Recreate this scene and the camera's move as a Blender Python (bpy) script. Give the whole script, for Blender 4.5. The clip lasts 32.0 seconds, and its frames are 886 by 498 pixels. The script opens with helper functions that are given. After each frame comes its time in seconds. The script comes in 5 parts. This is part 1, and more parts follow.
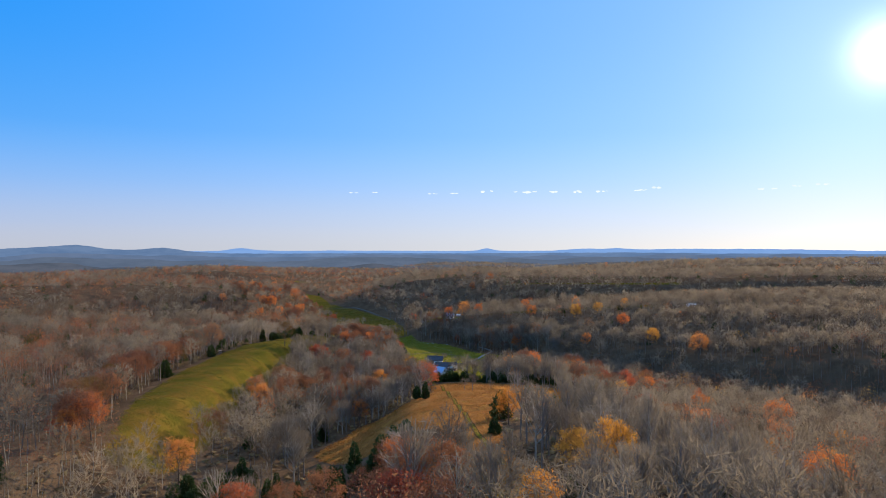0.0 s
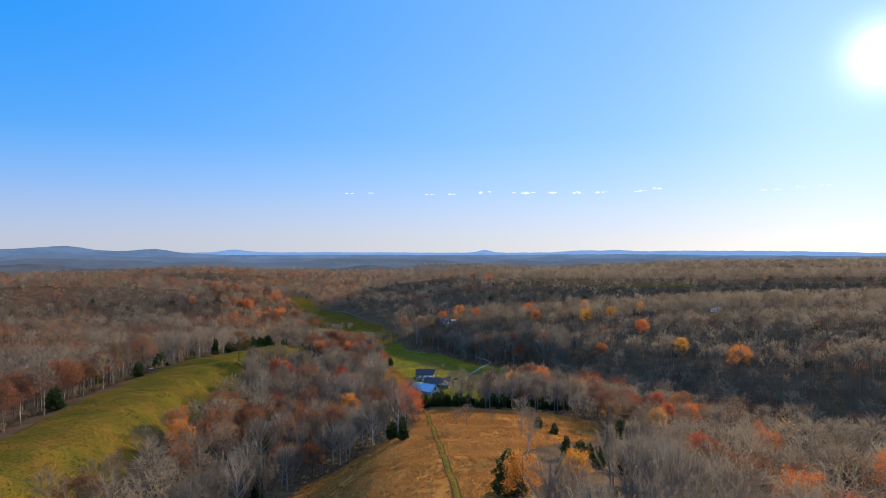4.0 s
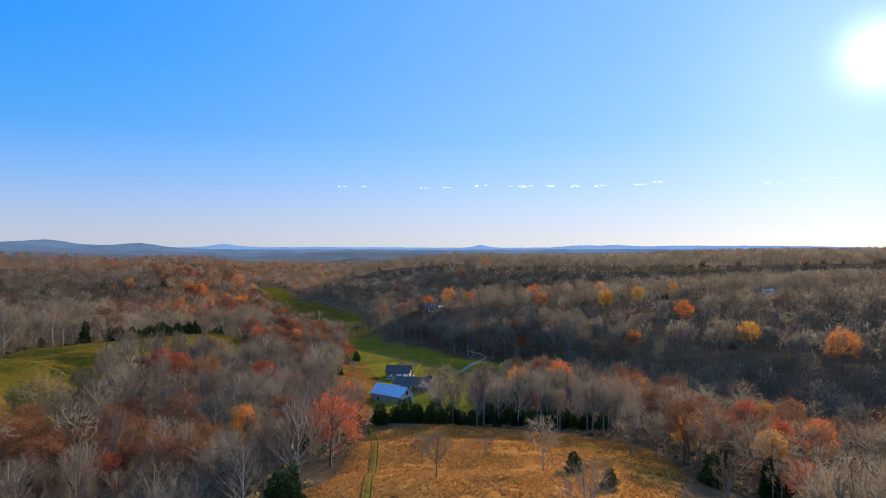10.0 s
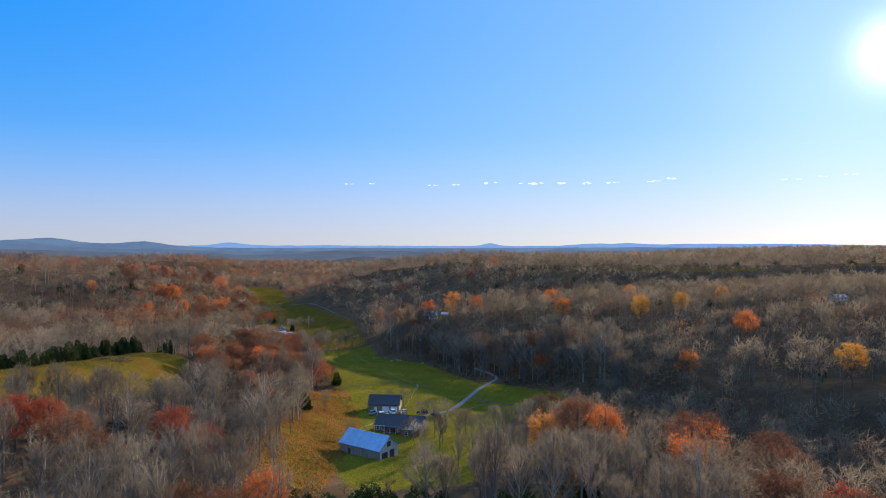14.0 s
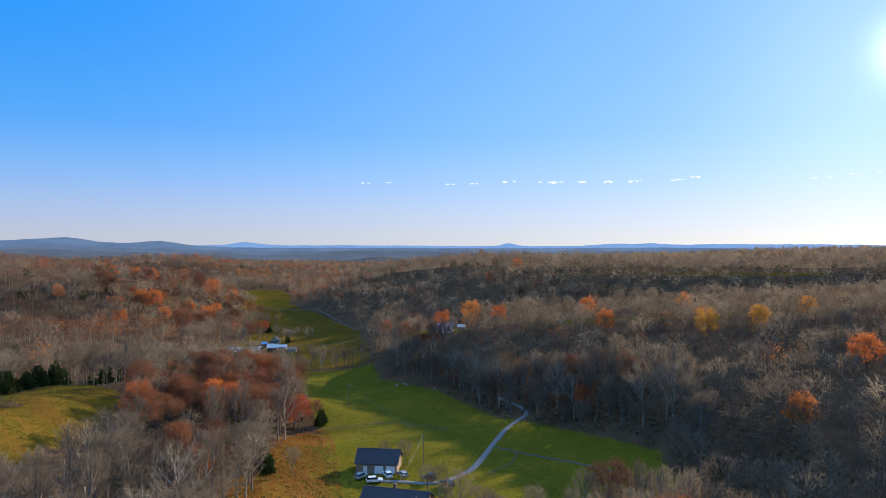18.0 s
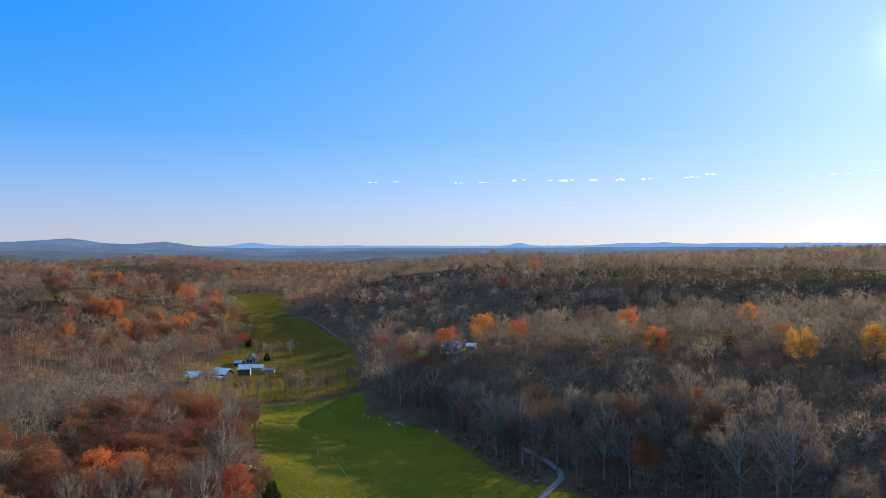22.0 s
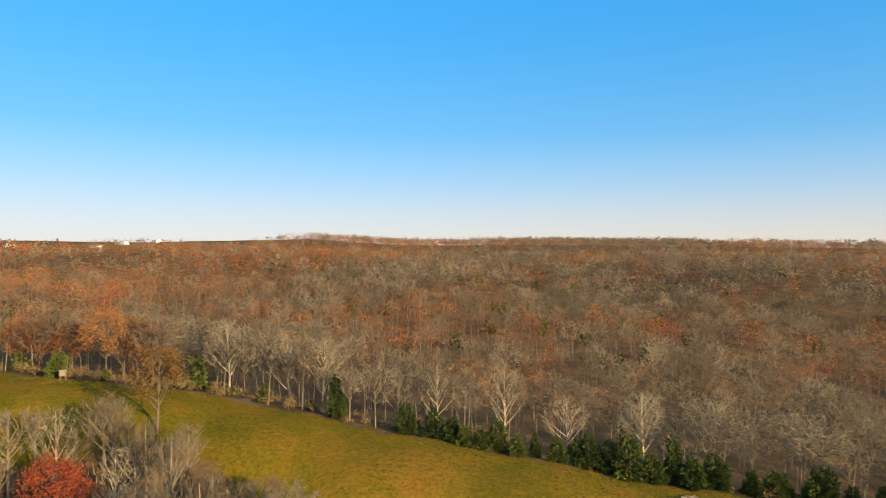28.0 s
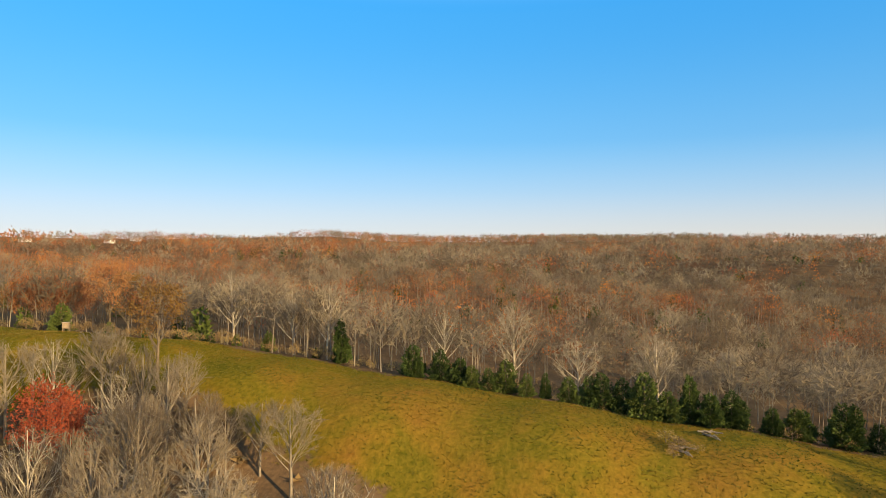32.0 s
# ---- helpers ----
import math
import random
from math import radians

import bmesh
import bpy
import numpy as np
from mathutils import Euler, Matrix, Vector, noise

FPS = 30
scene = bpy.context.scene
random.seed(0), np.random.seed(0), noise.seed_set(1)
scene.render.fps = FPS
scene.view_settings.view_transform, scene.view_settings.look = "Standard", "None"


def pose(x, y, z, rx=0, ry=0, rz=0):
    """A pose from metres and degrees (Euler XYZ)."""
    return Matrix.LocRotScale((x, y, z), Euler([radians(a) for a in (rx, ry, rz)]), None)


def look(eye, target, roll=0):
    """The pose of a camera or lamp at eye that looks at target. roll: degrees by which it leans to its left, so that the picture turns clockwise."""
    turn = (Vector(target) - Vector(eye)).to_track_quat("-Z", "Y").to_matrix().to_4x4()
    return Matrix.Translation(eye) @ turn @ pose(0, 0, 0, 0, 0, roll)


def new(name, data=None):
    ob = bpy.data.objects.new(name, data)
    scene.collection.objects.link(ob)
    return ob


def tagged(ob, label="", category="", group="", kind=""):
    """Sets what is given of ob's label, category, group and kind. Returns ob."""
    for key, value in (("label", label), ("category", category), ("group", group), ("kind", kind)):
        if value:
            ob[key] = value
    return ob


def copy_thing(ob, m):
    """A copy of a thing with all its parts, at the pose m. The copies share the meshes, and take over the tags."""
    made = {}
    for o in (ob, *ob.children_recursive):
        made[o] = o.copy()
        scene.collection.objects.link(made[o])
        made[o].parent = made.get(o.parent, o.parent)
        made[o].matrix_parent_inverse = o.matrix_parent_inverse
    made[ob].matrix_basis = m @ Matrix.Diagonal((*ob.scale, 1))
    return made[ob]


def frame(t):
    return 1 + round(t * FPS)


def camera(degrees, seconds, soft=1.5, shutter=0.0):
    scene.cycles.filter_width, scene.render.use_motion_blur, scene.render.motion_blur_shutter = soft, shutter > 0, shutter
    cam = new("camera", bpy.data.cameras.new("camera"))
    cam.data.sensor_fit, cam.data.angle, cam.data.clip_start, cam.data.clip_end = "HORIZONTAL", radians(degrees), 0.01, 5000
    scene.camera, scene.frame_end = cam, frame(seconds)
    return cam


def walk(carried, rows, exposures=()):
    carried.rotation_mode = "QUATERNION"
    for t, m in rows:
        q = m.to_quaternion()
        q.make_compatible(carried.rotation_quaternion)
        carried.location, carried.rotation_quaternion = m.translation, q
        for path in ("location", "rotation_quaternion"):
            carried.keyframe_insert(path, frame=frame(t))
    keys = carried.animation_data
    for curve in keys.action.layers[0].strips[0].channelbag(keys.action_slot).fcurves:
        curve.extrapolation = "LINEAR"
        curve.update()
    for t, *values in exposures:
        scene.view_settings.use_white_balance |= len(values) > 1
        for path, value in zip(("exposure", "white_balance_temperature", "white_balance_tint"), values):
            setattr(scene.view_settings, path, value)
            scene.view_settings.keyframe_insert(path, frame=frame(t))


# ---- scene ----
cam = camera(68.2, 32.0, soft=0.95, shutter=0.25)
METRES, EYE, TILT, LEAN, TURN = 540.0, 105.0, 0.0, 0.0, 0.0
ROWS = [
    (0.0, 0.0, 0.0, 0.0, 0.0, 0.0, -0.0),
    (0.5, 0.0009, 0.0182, 0.0002, -0.02, 0.03, 0.04),
    (1.0, 0.0019, 0.0362, 0.0004, -0.04, 0.06, 0.05),
    (1.5, 0.0029, 0.0538, 0.0001, -0.08, 0.09, 0.07),
    (2.0, 0.0038, 0.0714, -0.0013, -0.12, 0.12, 0.06),
    (2.5, 0.0049, 0.089, -0.0027, -0.14, 0.15, 0.03),
    (3.0, 0.0061, 0.1071, -0.0046, -0.16, 0.16, 0.02),
    (3.5, 0.0073, 0.1252, -0.0065, -0.18, 0.19, -0.02),
    (5.5, 0.013, 0.196, -0.0189, -0.23, 0.21, -0.11),
    (6.0, 0.0145, 0.2142, -0.0242, -0.26, 0.23, -0.11),
    (6.5, 0.016, 0.2323, -0.0315, -0.28, 0.25, -0.09),
    (7.0, 0.0175, 0.2505, -0.0388, -0.3, 0.24, -0.07),
    (7.5, 0.0191, 0.2689, -0.0454, -0.33, 0.22, -0.05),
    (8.0, 0.0205, 0.2873, -0.0477, -0.36, 0.15, -0.07),
    (8.5, 0.0217, 0.3056, -0.0478, -0.39, 0.1, -0.14),
    (9.0, 0.023, 0.3234, -0.0486, -0.43, 0.09, -0.13),
    (9.5, 0.0246, 0.3417, -0.0492, -0.46, 0.05, -0.12),
    (10.0, 0.0261, 0.3614, -0.0497, -0.52, 0.03, -0.11),
    (10.5, 0.028, 0.38, -0.05, -0.54, -0.01, -0.12),
    (11.0, 0.0297, 0.3986, -0.0503, -0.58, -0.04, -0.1),
    (11.5, 0.0313, 0.4171, -0.0503, -0.6, -0.05, -0.1),
    (12.0, 0.0325, 0.435, -0.0504, -0.6, -0.08, -0.1),
    (12.5, 0.0333, 0.4527, -0.0506, -0.49, -0.1, -0.12),
    (13.0, 0.034, 0.4704, -0.0507, -0.24, -0.1, -0.1),
    (13.5, 0.0348, 0.488, -0.0509, 0.04, -0.09, -0.1),
    (14.0, 0.0355, 0.5052, -0.0508, 0.31, -0.11, -0.09),
    (14.5, 0.0361, 0.522, -0.0506, 0.6, -0.1, -0.1),
    (16.5, 0.0362, 0.59, -0.05, 1.89, -0.09, -0.22),
    (17.0, 0.0363, 0.6074, -0.0503, 1.88, -0.09, -0.2),
    (17.5, 0.0363, 0.6252, -0.0505, 1.86, -0.1, -0.17),
    (18.0, 0.0363, 0.6431, -0.0507, 1.88, -0.11, -0.17),
    (18.5, 0.0361, 0.6608, -0.0507, 2.04, -0.1, -0.16),
    (19.0, 0.0361, 0.6785, -0.0505, 2.31, -0.12, -0.13),
    (19.5, 0.0362, 0.6959, -0.0503, 2.33, -0.1, -0.11),
    (20.0, 0.036, 0.7139, -0.0503, 2.34, -0.1, -0.06),
    (20.5, 0.0358, 0.7309, -0.0502, 2.34, -0.1, -0.03),
    (21.0, 0.0355, 0.7488, -0.0499, 2.64, -0.12, -0.0),
    (21.5, 0.0355, 0.7666, -0.0497, 2.65, -0.15, 0.01),
    (22.0, 0.0352, 0.7846, -0.0498, 2.66, -0.12, 0.05),
    (22.5, 0.035, 0.8024, -0.0495, 2.68, -0.1, 0.11),
    (23.0, 0.034, 0.82, -0.0497, 2.65, -0.08, 0.05),
    (23.5, 0.0337, 0.8381, -0.0502, 2.69, -0.04, 0.06),
    (24.0, 0.0332, 0.8558, -0.0508, 2.72, -0.01, 0.01),
    (24.5, 0.0328, 0.8734, -0.0507, 2.73, -0.01, 0.01),
    (25.0, 0.0325, 0.8914, -0.0512, 2.77, 0.03, 0.03),
    (25.5, 0.0318, 0.9091, -0.0512, 2.75, 0.06, 0.06),
    (26.0, 0.0287, 0.9273, -0.0504, 17.43, 0.05, 0.08),
    (26.5, 0.0239, 0.9423, -0.0526, 53.18, 0.24, -0.1),
    (28.5, 0.0019, 0.9477, -0.0533, 106.32, -0.03, -0.63),
    (29.0, -0.0005, 0.9478, -0.0549, 106.34, 0.02, -0.62),
    (29.5, -0.0008, 0.9478, -0.0589, 105.67, 0.08, -0.6),
    (30.0, -0.0008, 0.9478, -0.0627, 105.36, 0.14, -0.59),
    (30.5, -0.0008, 0.9478, -0.0664, 105.02, 0.19, -0.59),
    (31.0, -0.0008, 0.9479, -0.0701, 104.87, 0.26, -0.6),
    (31.5, -0.0008, 0.948, -0.0739, 104.87, 0.34, -0.6),
    (32.0, -0.0008, 0.9481, -0.0776, 104.89, 0.42, -0.6),
]
walk(cam, [(t, pose(0, 0, EYE, TILT, LEAN, TURN) @ pose(METRES * x, METRES * y, METRES * z, 90 + pitch, roll, yaw)) for t, x, y, z, yaw, pitch, roll in ROWS],
     exposures=[(0.0, 0.35, 5400, 10), (25.4, 0.35, 5400, 10), (26.4, 0.66, 6500, 7), (27.4, 0.74, 7700, 4), (32.0, 0.74, 7700, 4)])


# ---- light ----
SUN_AZIMUTH, SUN_HEIGHT = 34.2, 14.0
SUN_WAY = Vector((math.sin(radians(SUN_AZIMUTH)) * math.cos(radians(SUN_HEIGHT)), math.cos(radians(SUN_AZIMUTH)) * math.cos(radians(SUN_HEIGHT)), math.sin(radians(SUN_HEIGHT))))
world = bpy.data.worlds.new("sky")
scene.world = world
world.use_nodes = True
wt = world.node_tree
wt.nodes.clear()


def wnode(kind, **values):
    n = wt.nodes.new(kind)
    for key, value in values.items():
        n.inputs[int(key[1:])].default_value = value
    return n


sky = wnode("ShaderNodeTexSky")
sky.sky_type, sky.sun_disc = "NISHITA", False
sky.sun_elevation, sky.sun_rotation = radians(SUN_HEIGHT), radians(SUN_AZIMUTH)
sky.air_density, sky.dust_density, sky.ozone_density, sky.altitude = 1.0, 0.6, 2.5, 200
way = wt.nodes.new("ShaderNodeTexCoord")
up_part = wt.nodes.new("ShaderNodeSeparateXYZ")
wt.links.new(way.outputs["Generated"], up_part.inputs[0])
clear = wt.nodes.new("ShaderNodeValToRGB")
CLEAR_BLUE = ((0.0, (0.585, 0.54, 0.513)), (0.035, (0.54, 0.54, 0.603)), (0.095, (0.288, 0.477, 0.756)), (0.17, (0.099, 0.378, 0.783)), (0.345, (0.0072, 0.27, 0.783)), (0.38, (0.045, 0.324, 0.846)), (0.5, (0.36, 0.60, 1.04)), (0.9, (0.40, 0.64, 1.06)))
clear.color_ramp.interpolation = "B_SPLINE"
while len(clear.color_ramp.elements) < len(CLEAR_BLUE):
    clear.color_ramp.elements.new(0.5)
for stop, (at, colour) in zip(clear.color_ramp.elements, CLEAR_BLUE):
    stop.position, stop.color = at, (*colour, 1)
wt.links.new(up_part.outputs["Z"], clear.inputs[0])
bright = wt.nodes.new("ShaderNodeVectorMath")
bright.operation = "SCALE"
bright.inputs["Scale"].default_value = 1 / 0.14
wt.links.new(clear.outputs[0], bright.inputs[0])
tint = wt.nodes.new("ShaderNodeMix")
tint.data_type, tint.blend_type = "RGBA", "MIX"
tint.inputs[0].default_value = 0.94
wt.links.new(sky.outputs[0], tint.inputs[6])
wt.links.new(bright.outputs[0], tint.inputs[7])
dot = wt.nodes.new("ShaderNodeVectorMath")
dot.operation = "DOT_PRODUCT"
dot.inputs[1].default_value = SUN_WAY
wt.links.new(way.outputs["Generated"], dot.inputs[0])
glow = None
for power, gain in ((3.0, 2.15), (60.0, 1.2), (1500.0, 9.0)):
    top = wnode("ShaderNodeMath", _1=0.0)
    top.operation = "MAXIMUM"
    wt.links.new(dot.outputs["Value"], top.inputs[0])
    up = wnode("ShaderNodeMath", _1=power)
    up.operation = "POWER"
    wt.links.new(top.outputs[0], up.inputs[0])
    by = wnode("ShaderNodeMath", _1=gain)
    by.operation = "MULTIPLY"
    wt.links.new(up.outputs[0], by.inputs[0])
    if glow:
        add = wt.nodes.new("ShaderNodeMath")
        wt.links.new(glow.outputs[0], add.inputs[0])
        wt.links.new(by.outputs[0], add.inputs[1])
        glow = add
    else:
        glow = by
halo = wt.nodes.new("ShaderNodeMix")
halo.data_type, halo.blend_type = "RGBA", "ADD"
halo.inputs[0].default_value = 1.0
aureole = wt.nodes.new("ShaderNodeMix")
aureole.data_type, aureole.blend_type = "RGBA", "MULTIPLY"
aureole.inputs[0].default_value = 1.0
aureole.inputs[7].default_value = (0.90, 0.78, 0.48, 1)
wt.links.new(glow.outputs[0], aureole.inputs[6])
wt.links.new(tint.outputs[2], halo.inputs[6])
wt.links.new(aureole.outputs[2], halo.inputs[7])
# the paler sky opposite the sun
away = wnode("ShaderNodeMath", _1=-1.0)
away.operation = "MULTIPLY"
wt.links.new(dot.outputs["Value"], away.inputs[0])
behind = wnode("ShaderNodeMath", _1=0.0)
behind.operation = "MAXIMUM"
wt.links.new(away.outputs[0], behind.inputs[0])
soft_rise = wnode("ShaderNodeMath", _1=2.0)
soft_rise.operation = "POWER"
wt.links.new(behind.outputs[0], soft_rise.inputs[0])
pale = wt.nodes.new("ShaderNodeMix")
pale.data_type, pale.blend_type = "RGBA", "MULTIPLY"
pale.inputs[0].default_value = 1.0
pale.inputs[7].default_value = (0.0, 0.60, 1.45, 1)
wt.links.new(soft_rise.outputs[0], pale.inputs[6])
whole = wt.nodes.new("ShaderNodeMix")
whole.data_type, whole.blend_type = "RGBA", "ADD"
whole.inputs[0].default_value = 1.0
wt.links.new(halo.outputs[2], whole.inputs[6])
wt.links.new(pale.outputs[2], whole.inputs[7])
back = wnode("ShaderNodeBackground", _1=0.112)
wt.links.new(whole.outputs[2], back.inputs[0])
wt.links.new(back.outputs[0], wnode("ShaderNodeOutputWorld").inputs[0])

sun_light = bpy.data.lights.new("sun", "SUN")
sun_light.energy, sun_light.angle, sun_light.color = 7.7, radians(0.55), (1.0, 0.745, 0.42)
sun = new("sun", sun_light)
sun.matrix_world = look(SUN_WAY * 400, (0, 0, 0))


# ---- materials ----
class Shade:
    """A node material put together step by step."""

    def __init__(self, name, rough=0.85, metal=0.0):
        self.mat = bpy.data.materials.new(name)
        self.mat.use_nodes = True
        self.tree = self.mat.node_tree
        self.bsdf = self.tree.nodes["Principled BSDF"]
        self.bsdf.inputs["Roughness"].default_value = rough
        self.bsdf.inputs["Metallic"].default_value = metal
        self.bsdf.inputs["Specular IOR Level"].default_value = 0.25
        self.coord = self.tree.nodes.new("ShaderNodeTexCoord")

    def put(self, value, socket):
        if isinstance(value, bpy.types.NodeSocket):
            self.tree.links.new(value, socket)
        elif isinstance(value, tuple) and len(value) == 3 and socket.type == "RGBA":
            socket.default_value = (*value, 1)
        else:
            socket.default_value = value

    def noise(self, scale, detail=4.0, stretch=(1, 1, 1), rough=0.6):
        m = self.tree.nodes.new("ShaderNodeMapping")
        m.inputs["Scale"].default_value = stretch
        self.tree.links.new(self.coord.outputs["Object"], m.inputs["Vector"])
        n = self.tree.nodes.new("ShaderNodeTexNoise")
        n.inputs["Scale"].default_value, n.inputs["Detail"].default_value, n.inputs["Roughness"].default_value = scale, detail, rough
        self.tree.links.new(m.outputs[0], n.inputs["Vector"])
        return n.outputs["Fac"]

    def math(self, op, a, b=0.0):
        n = self.tree.nodes.new("ShaderNodeMath")
        n.operation = op
        self.put(a, n.inputs[0])
        self.put(b, n.inputs[1])
        return n.outputs[0]

    def ramp(self, fac, *stops):
        n = self.tree.nodes.new("ShaderNodeValToRGB")
        while len(n.color_ramp.elements) < len(stops):
            n.color_ramp.elements.new(0.5)
        for e, (at, col) in zip(n.color_ramp.elements, stops):
            e.position, e.color = at, (*col, 1)
        self.put(fac, n.inputs[0])
        return n.outputs[0]

    def mix(self, fac, a, b, blend="MIX"):
        n = self.tree.nodes.new("ShaderNodeMix")
        n.data_type, n.blend_type = "RGBA", blend
        self.put(fac, n.inputs[0])
        self.put(a, n.inputs[6])
        self.put(b, n.inputs[7])
        return n.outputs[2]

    def attribute(self, name):
        n = self.tree.nodes.new("ShaderNodeAttribute")
        n.attribute_name = name
        return n.outputs["Fac"]

    def random(self):
        return self.tree.nodes.new("ShaderNodeObjectInfo").outputs["Random"]

    def step(self, value, lo, hi):
        n = self.tree.nodes.new("ShaderNodeMapRange")
        n.inputs[1].default_value, n.inputs[2].default_value = lo, hi
        self.put(value, n.inputs[0])
        return n.outputs[0]

    def colour(self, value):
        self.put(value, self.bsdf.inputs["Base Color"])
        return self

    def bump(self, value, strength=0.4, distance=0.05):
        n = self.tree.nodes.new("ShaderNodeBump")
        n.inputs["Strength"].default_value, n.inputs["Distance"].default_value = strength, distance
        self.put(value, n.inputs["Height"])
        self.tree.links.new(n.outputs[0], self.bsdf.inputs["Normal"])
        return self

    def thin(self, value, share):
        """Lets part of the light through, as leaves do."""
        t = self.tree.nodes.new("ShaderNodeBsdfTranslucent")
        self.put(value, t.inputs[0])
        m = self.tree.nodes.new("ShaderNodeMixShader")
        m.inputs[0].default_value = share
        self.tree.links.new(self.bsdf.outputs[0], m.inputs[1])
        self.tree.links.new(t.outputs[0], m.inputs[2])
        self.tree.links.new(m.outputs[0], self.tree.nodes["Material Output"].inputs[0])
        return self


def plain(name, col, rough=0.8, metal=0.0, grain=3.0, amount=0.25, stretch=(1, 1, 1)):
    s = Shade(name, rough, metal)
    fac = s.noise(grain, 5, stretch)
    s.colour(s.ramp(fac, (0.25, tuple(c * (1 - amount) for c in col)), (0.75, tuple(min(1, c * (1 + amount)) for c in col))))
    s.bump(fac, 0.25, 0.02)
    return s.mat


def foliage(name, stops, share, joined):
    """Leaves or twigs: a colour for each tree, with a finer spread inside the crown."""
    s = Shade(name, 0.9)
    own = s.attribute("tint") if joined else s.random()
    fine = s.noise(0.9, 3)
    fac = s.math("ADD", s.math("MULTIPLY", own, 0.7), s.math("MULTIPLY", fine, 0.3))
    col = s.ramp(fac, *stops)
    s.colour(col)
    if share:
        s.thin(col, share)
    return s.mat


TWIG = ((0.15, (0.103, 0.0773, 0.0531)), (0.45, (0.167, 0.13, 0.0908)), (0.7, (0.219, 0.173, 0.12)), (0.95, (0.298, 0.237, 0.165)))
RUSSET = ((0.1, (0.13, 0.055, 0.03)), (0.45, (0.21, 0.083, 0.038)), (0.75, (0.29, 0.115, 0.043)), (0.95, (0.25, 0.14, 0.065)))
ORANGE = ((0.1, (0.42, 0.12, 0.03)), (0.5, (0.54, 0.165, 0.035)), (0.9, (0.58, 0.25, 0.05)))
RED = ((0.1, (0.28, 0.062, 0.03)), (0.5, (0.36, 0.082, 0.035)), (0.9, (0.41, 0.12, 0.045)))
YELLOW = ((0.1, (0.50, 0.19, 0.025)), (0.5, (0.56, 0.25, 0.03)), (0.9, (0.54, 0.29, 0.045)))
OLIVE = ((0.1, (0.12, 0.065, 0.02)), (0.9, (0.19, 0.10, 0.026)))
CEDAR = ((0.1, (0.0208, 0.0368, 0.008)), (0.5, (0.0368, 0.0592, 0.012)), (0.9, (0.064, 0.08, 0.0176)))
SCRUB = ((0.1, (0.13, 0.085, 0.045)), (0.5, (0.20, 0.13, 0.06)), (0.9, (0.24, 0.18, 0.07)))
LEAF, LEAF_FAR = {}, {}
for kind, stops, share in (("twig", TWIG, 0.42), ("russet", RUSSET, 0.3), ("orange", ORANGE, 0.5), ("red", RED, 0.48), ("yellow", YELLOW, 0.5),
                           ("olive", OLIVE, 0.3), ("cedar", CEDAR, 0.12), ("scrub", SCRUB, 0.25)):
    LEAF[kind] = foliage(kind + "_leaf", stops, share, False)
    LEAF_FAR[kind] = foliage(kind + "_wood", stops, 0.5 if kind == "twig" else min(share + 0.04, 0.46), True)
BARK = plain("grey_bark", (0.165, 0.137, 0.11), 0.9, 0, 2.0, 0.35, (1, 1, 0.3))
PALE_BARK = plain("pale_bark", (0.31, 0.265, 0.205), 0.85, 0, 1.2, 0.35)
DARK_BARK = plain("dark_bark", (0.10, 0.075, 0.055), 0.9, 0, 2.0, 0.35, (1, 1, 0.3))


def ground_material():
    s = Shade("ground_cover", 0.95)
    s.bsdf.inputs["Specular IOR Level"].default_value = 0.0
    coarse, mid, fine = s.noise(0.012, 4), s.noise(0.09, 5), s.noise(1.3, 6)
    litter = s.ramp(s.math("ADD", s.math("MULTIPLY", mid, 0.6), s.math("MULTIPLY", fine, 0.4)),
                    (0.3, (0.0467, 0.0314, 0.0198)), (0.5, (0.0978, 0.0617, 0.0352)), (0.7, (0.162, 0.0997, 0.055)))
    grass = s.ramp(s.math("ADD", s.math("MULTIPLY", coarse, 0.45), s.math("MULTIPLY", mid, 0.55)),
                   (0.3, (0.056, 0.068, 0.0072)), (0.48, (0.108, 0.108, 0.0088)), (0.6, (0.16, 0.124, 0.0104)), (0.75, (0.2, 0.112, 0.0176)))
    grass = s.mix(0.35, grass, s.ramp(fine, (0.3, (0.04, 0.048, 0.0048)), (0.7, (0.256, 0.224, 0.024))))
    hay = s.ramp(s.math("ADD", s.math("MULTIPLY", coarse, 0.3), s.math("MULTIPLY", mid, 0.7)),
                 (0.34, (0.0328, 0.0452, 0.0039)), (0.46, (0.0702, 0.0608, 0.00624)), (0.56, (0.117, 0.0686, 0.0101)), (0.70, (0.133, 0.053, 0.0133)))
    hay = s.mix(0.3, hay, s.ramp(fine, (0.3, (0.0468, 0.039, 0.00702)), (0.7, (0.281, 0.172, 0.0312))))
    straw = s.ramp(s.math("ADD", s.math("MULTIPLY", mid, 0.55), s.math("MULTIPLY", fine, 0.45)),
                   (0.3, (0.133, 0.0825, 0.0154)), (0.45, (0.266, 0.112, 0.0245)), (0.58, (0.355, 0.155, 0.035)), (0.72, (0.252, 0.158, 0.028)))
    straw = s.mix(s.step(coarse, 0.5, 0.62), straw, s.ramp(mid, (0.35, (0.118, 0.0858, 0.014)), (0.65, (0.244, 0.132, 0.0245))))
    ragged = s.math("MULTIPLY", s.math("SUBTRACT", s.noise(0.25, 5), 0.5), 9.0)
    col = litter
    for name, layer in (("straw", straw), ("hay", hay), ("grass", grass)):
        col = s.mix(s.step(s.math("ADD", s.attribute(name), ragged), -0.6, 0.6), col, layer)
    s.colour(col)
    s.bump(s.math("ADD", s.math("MULTIPLY", mid, 2.0), fine), 0.5, 0.3)
    return s.mat


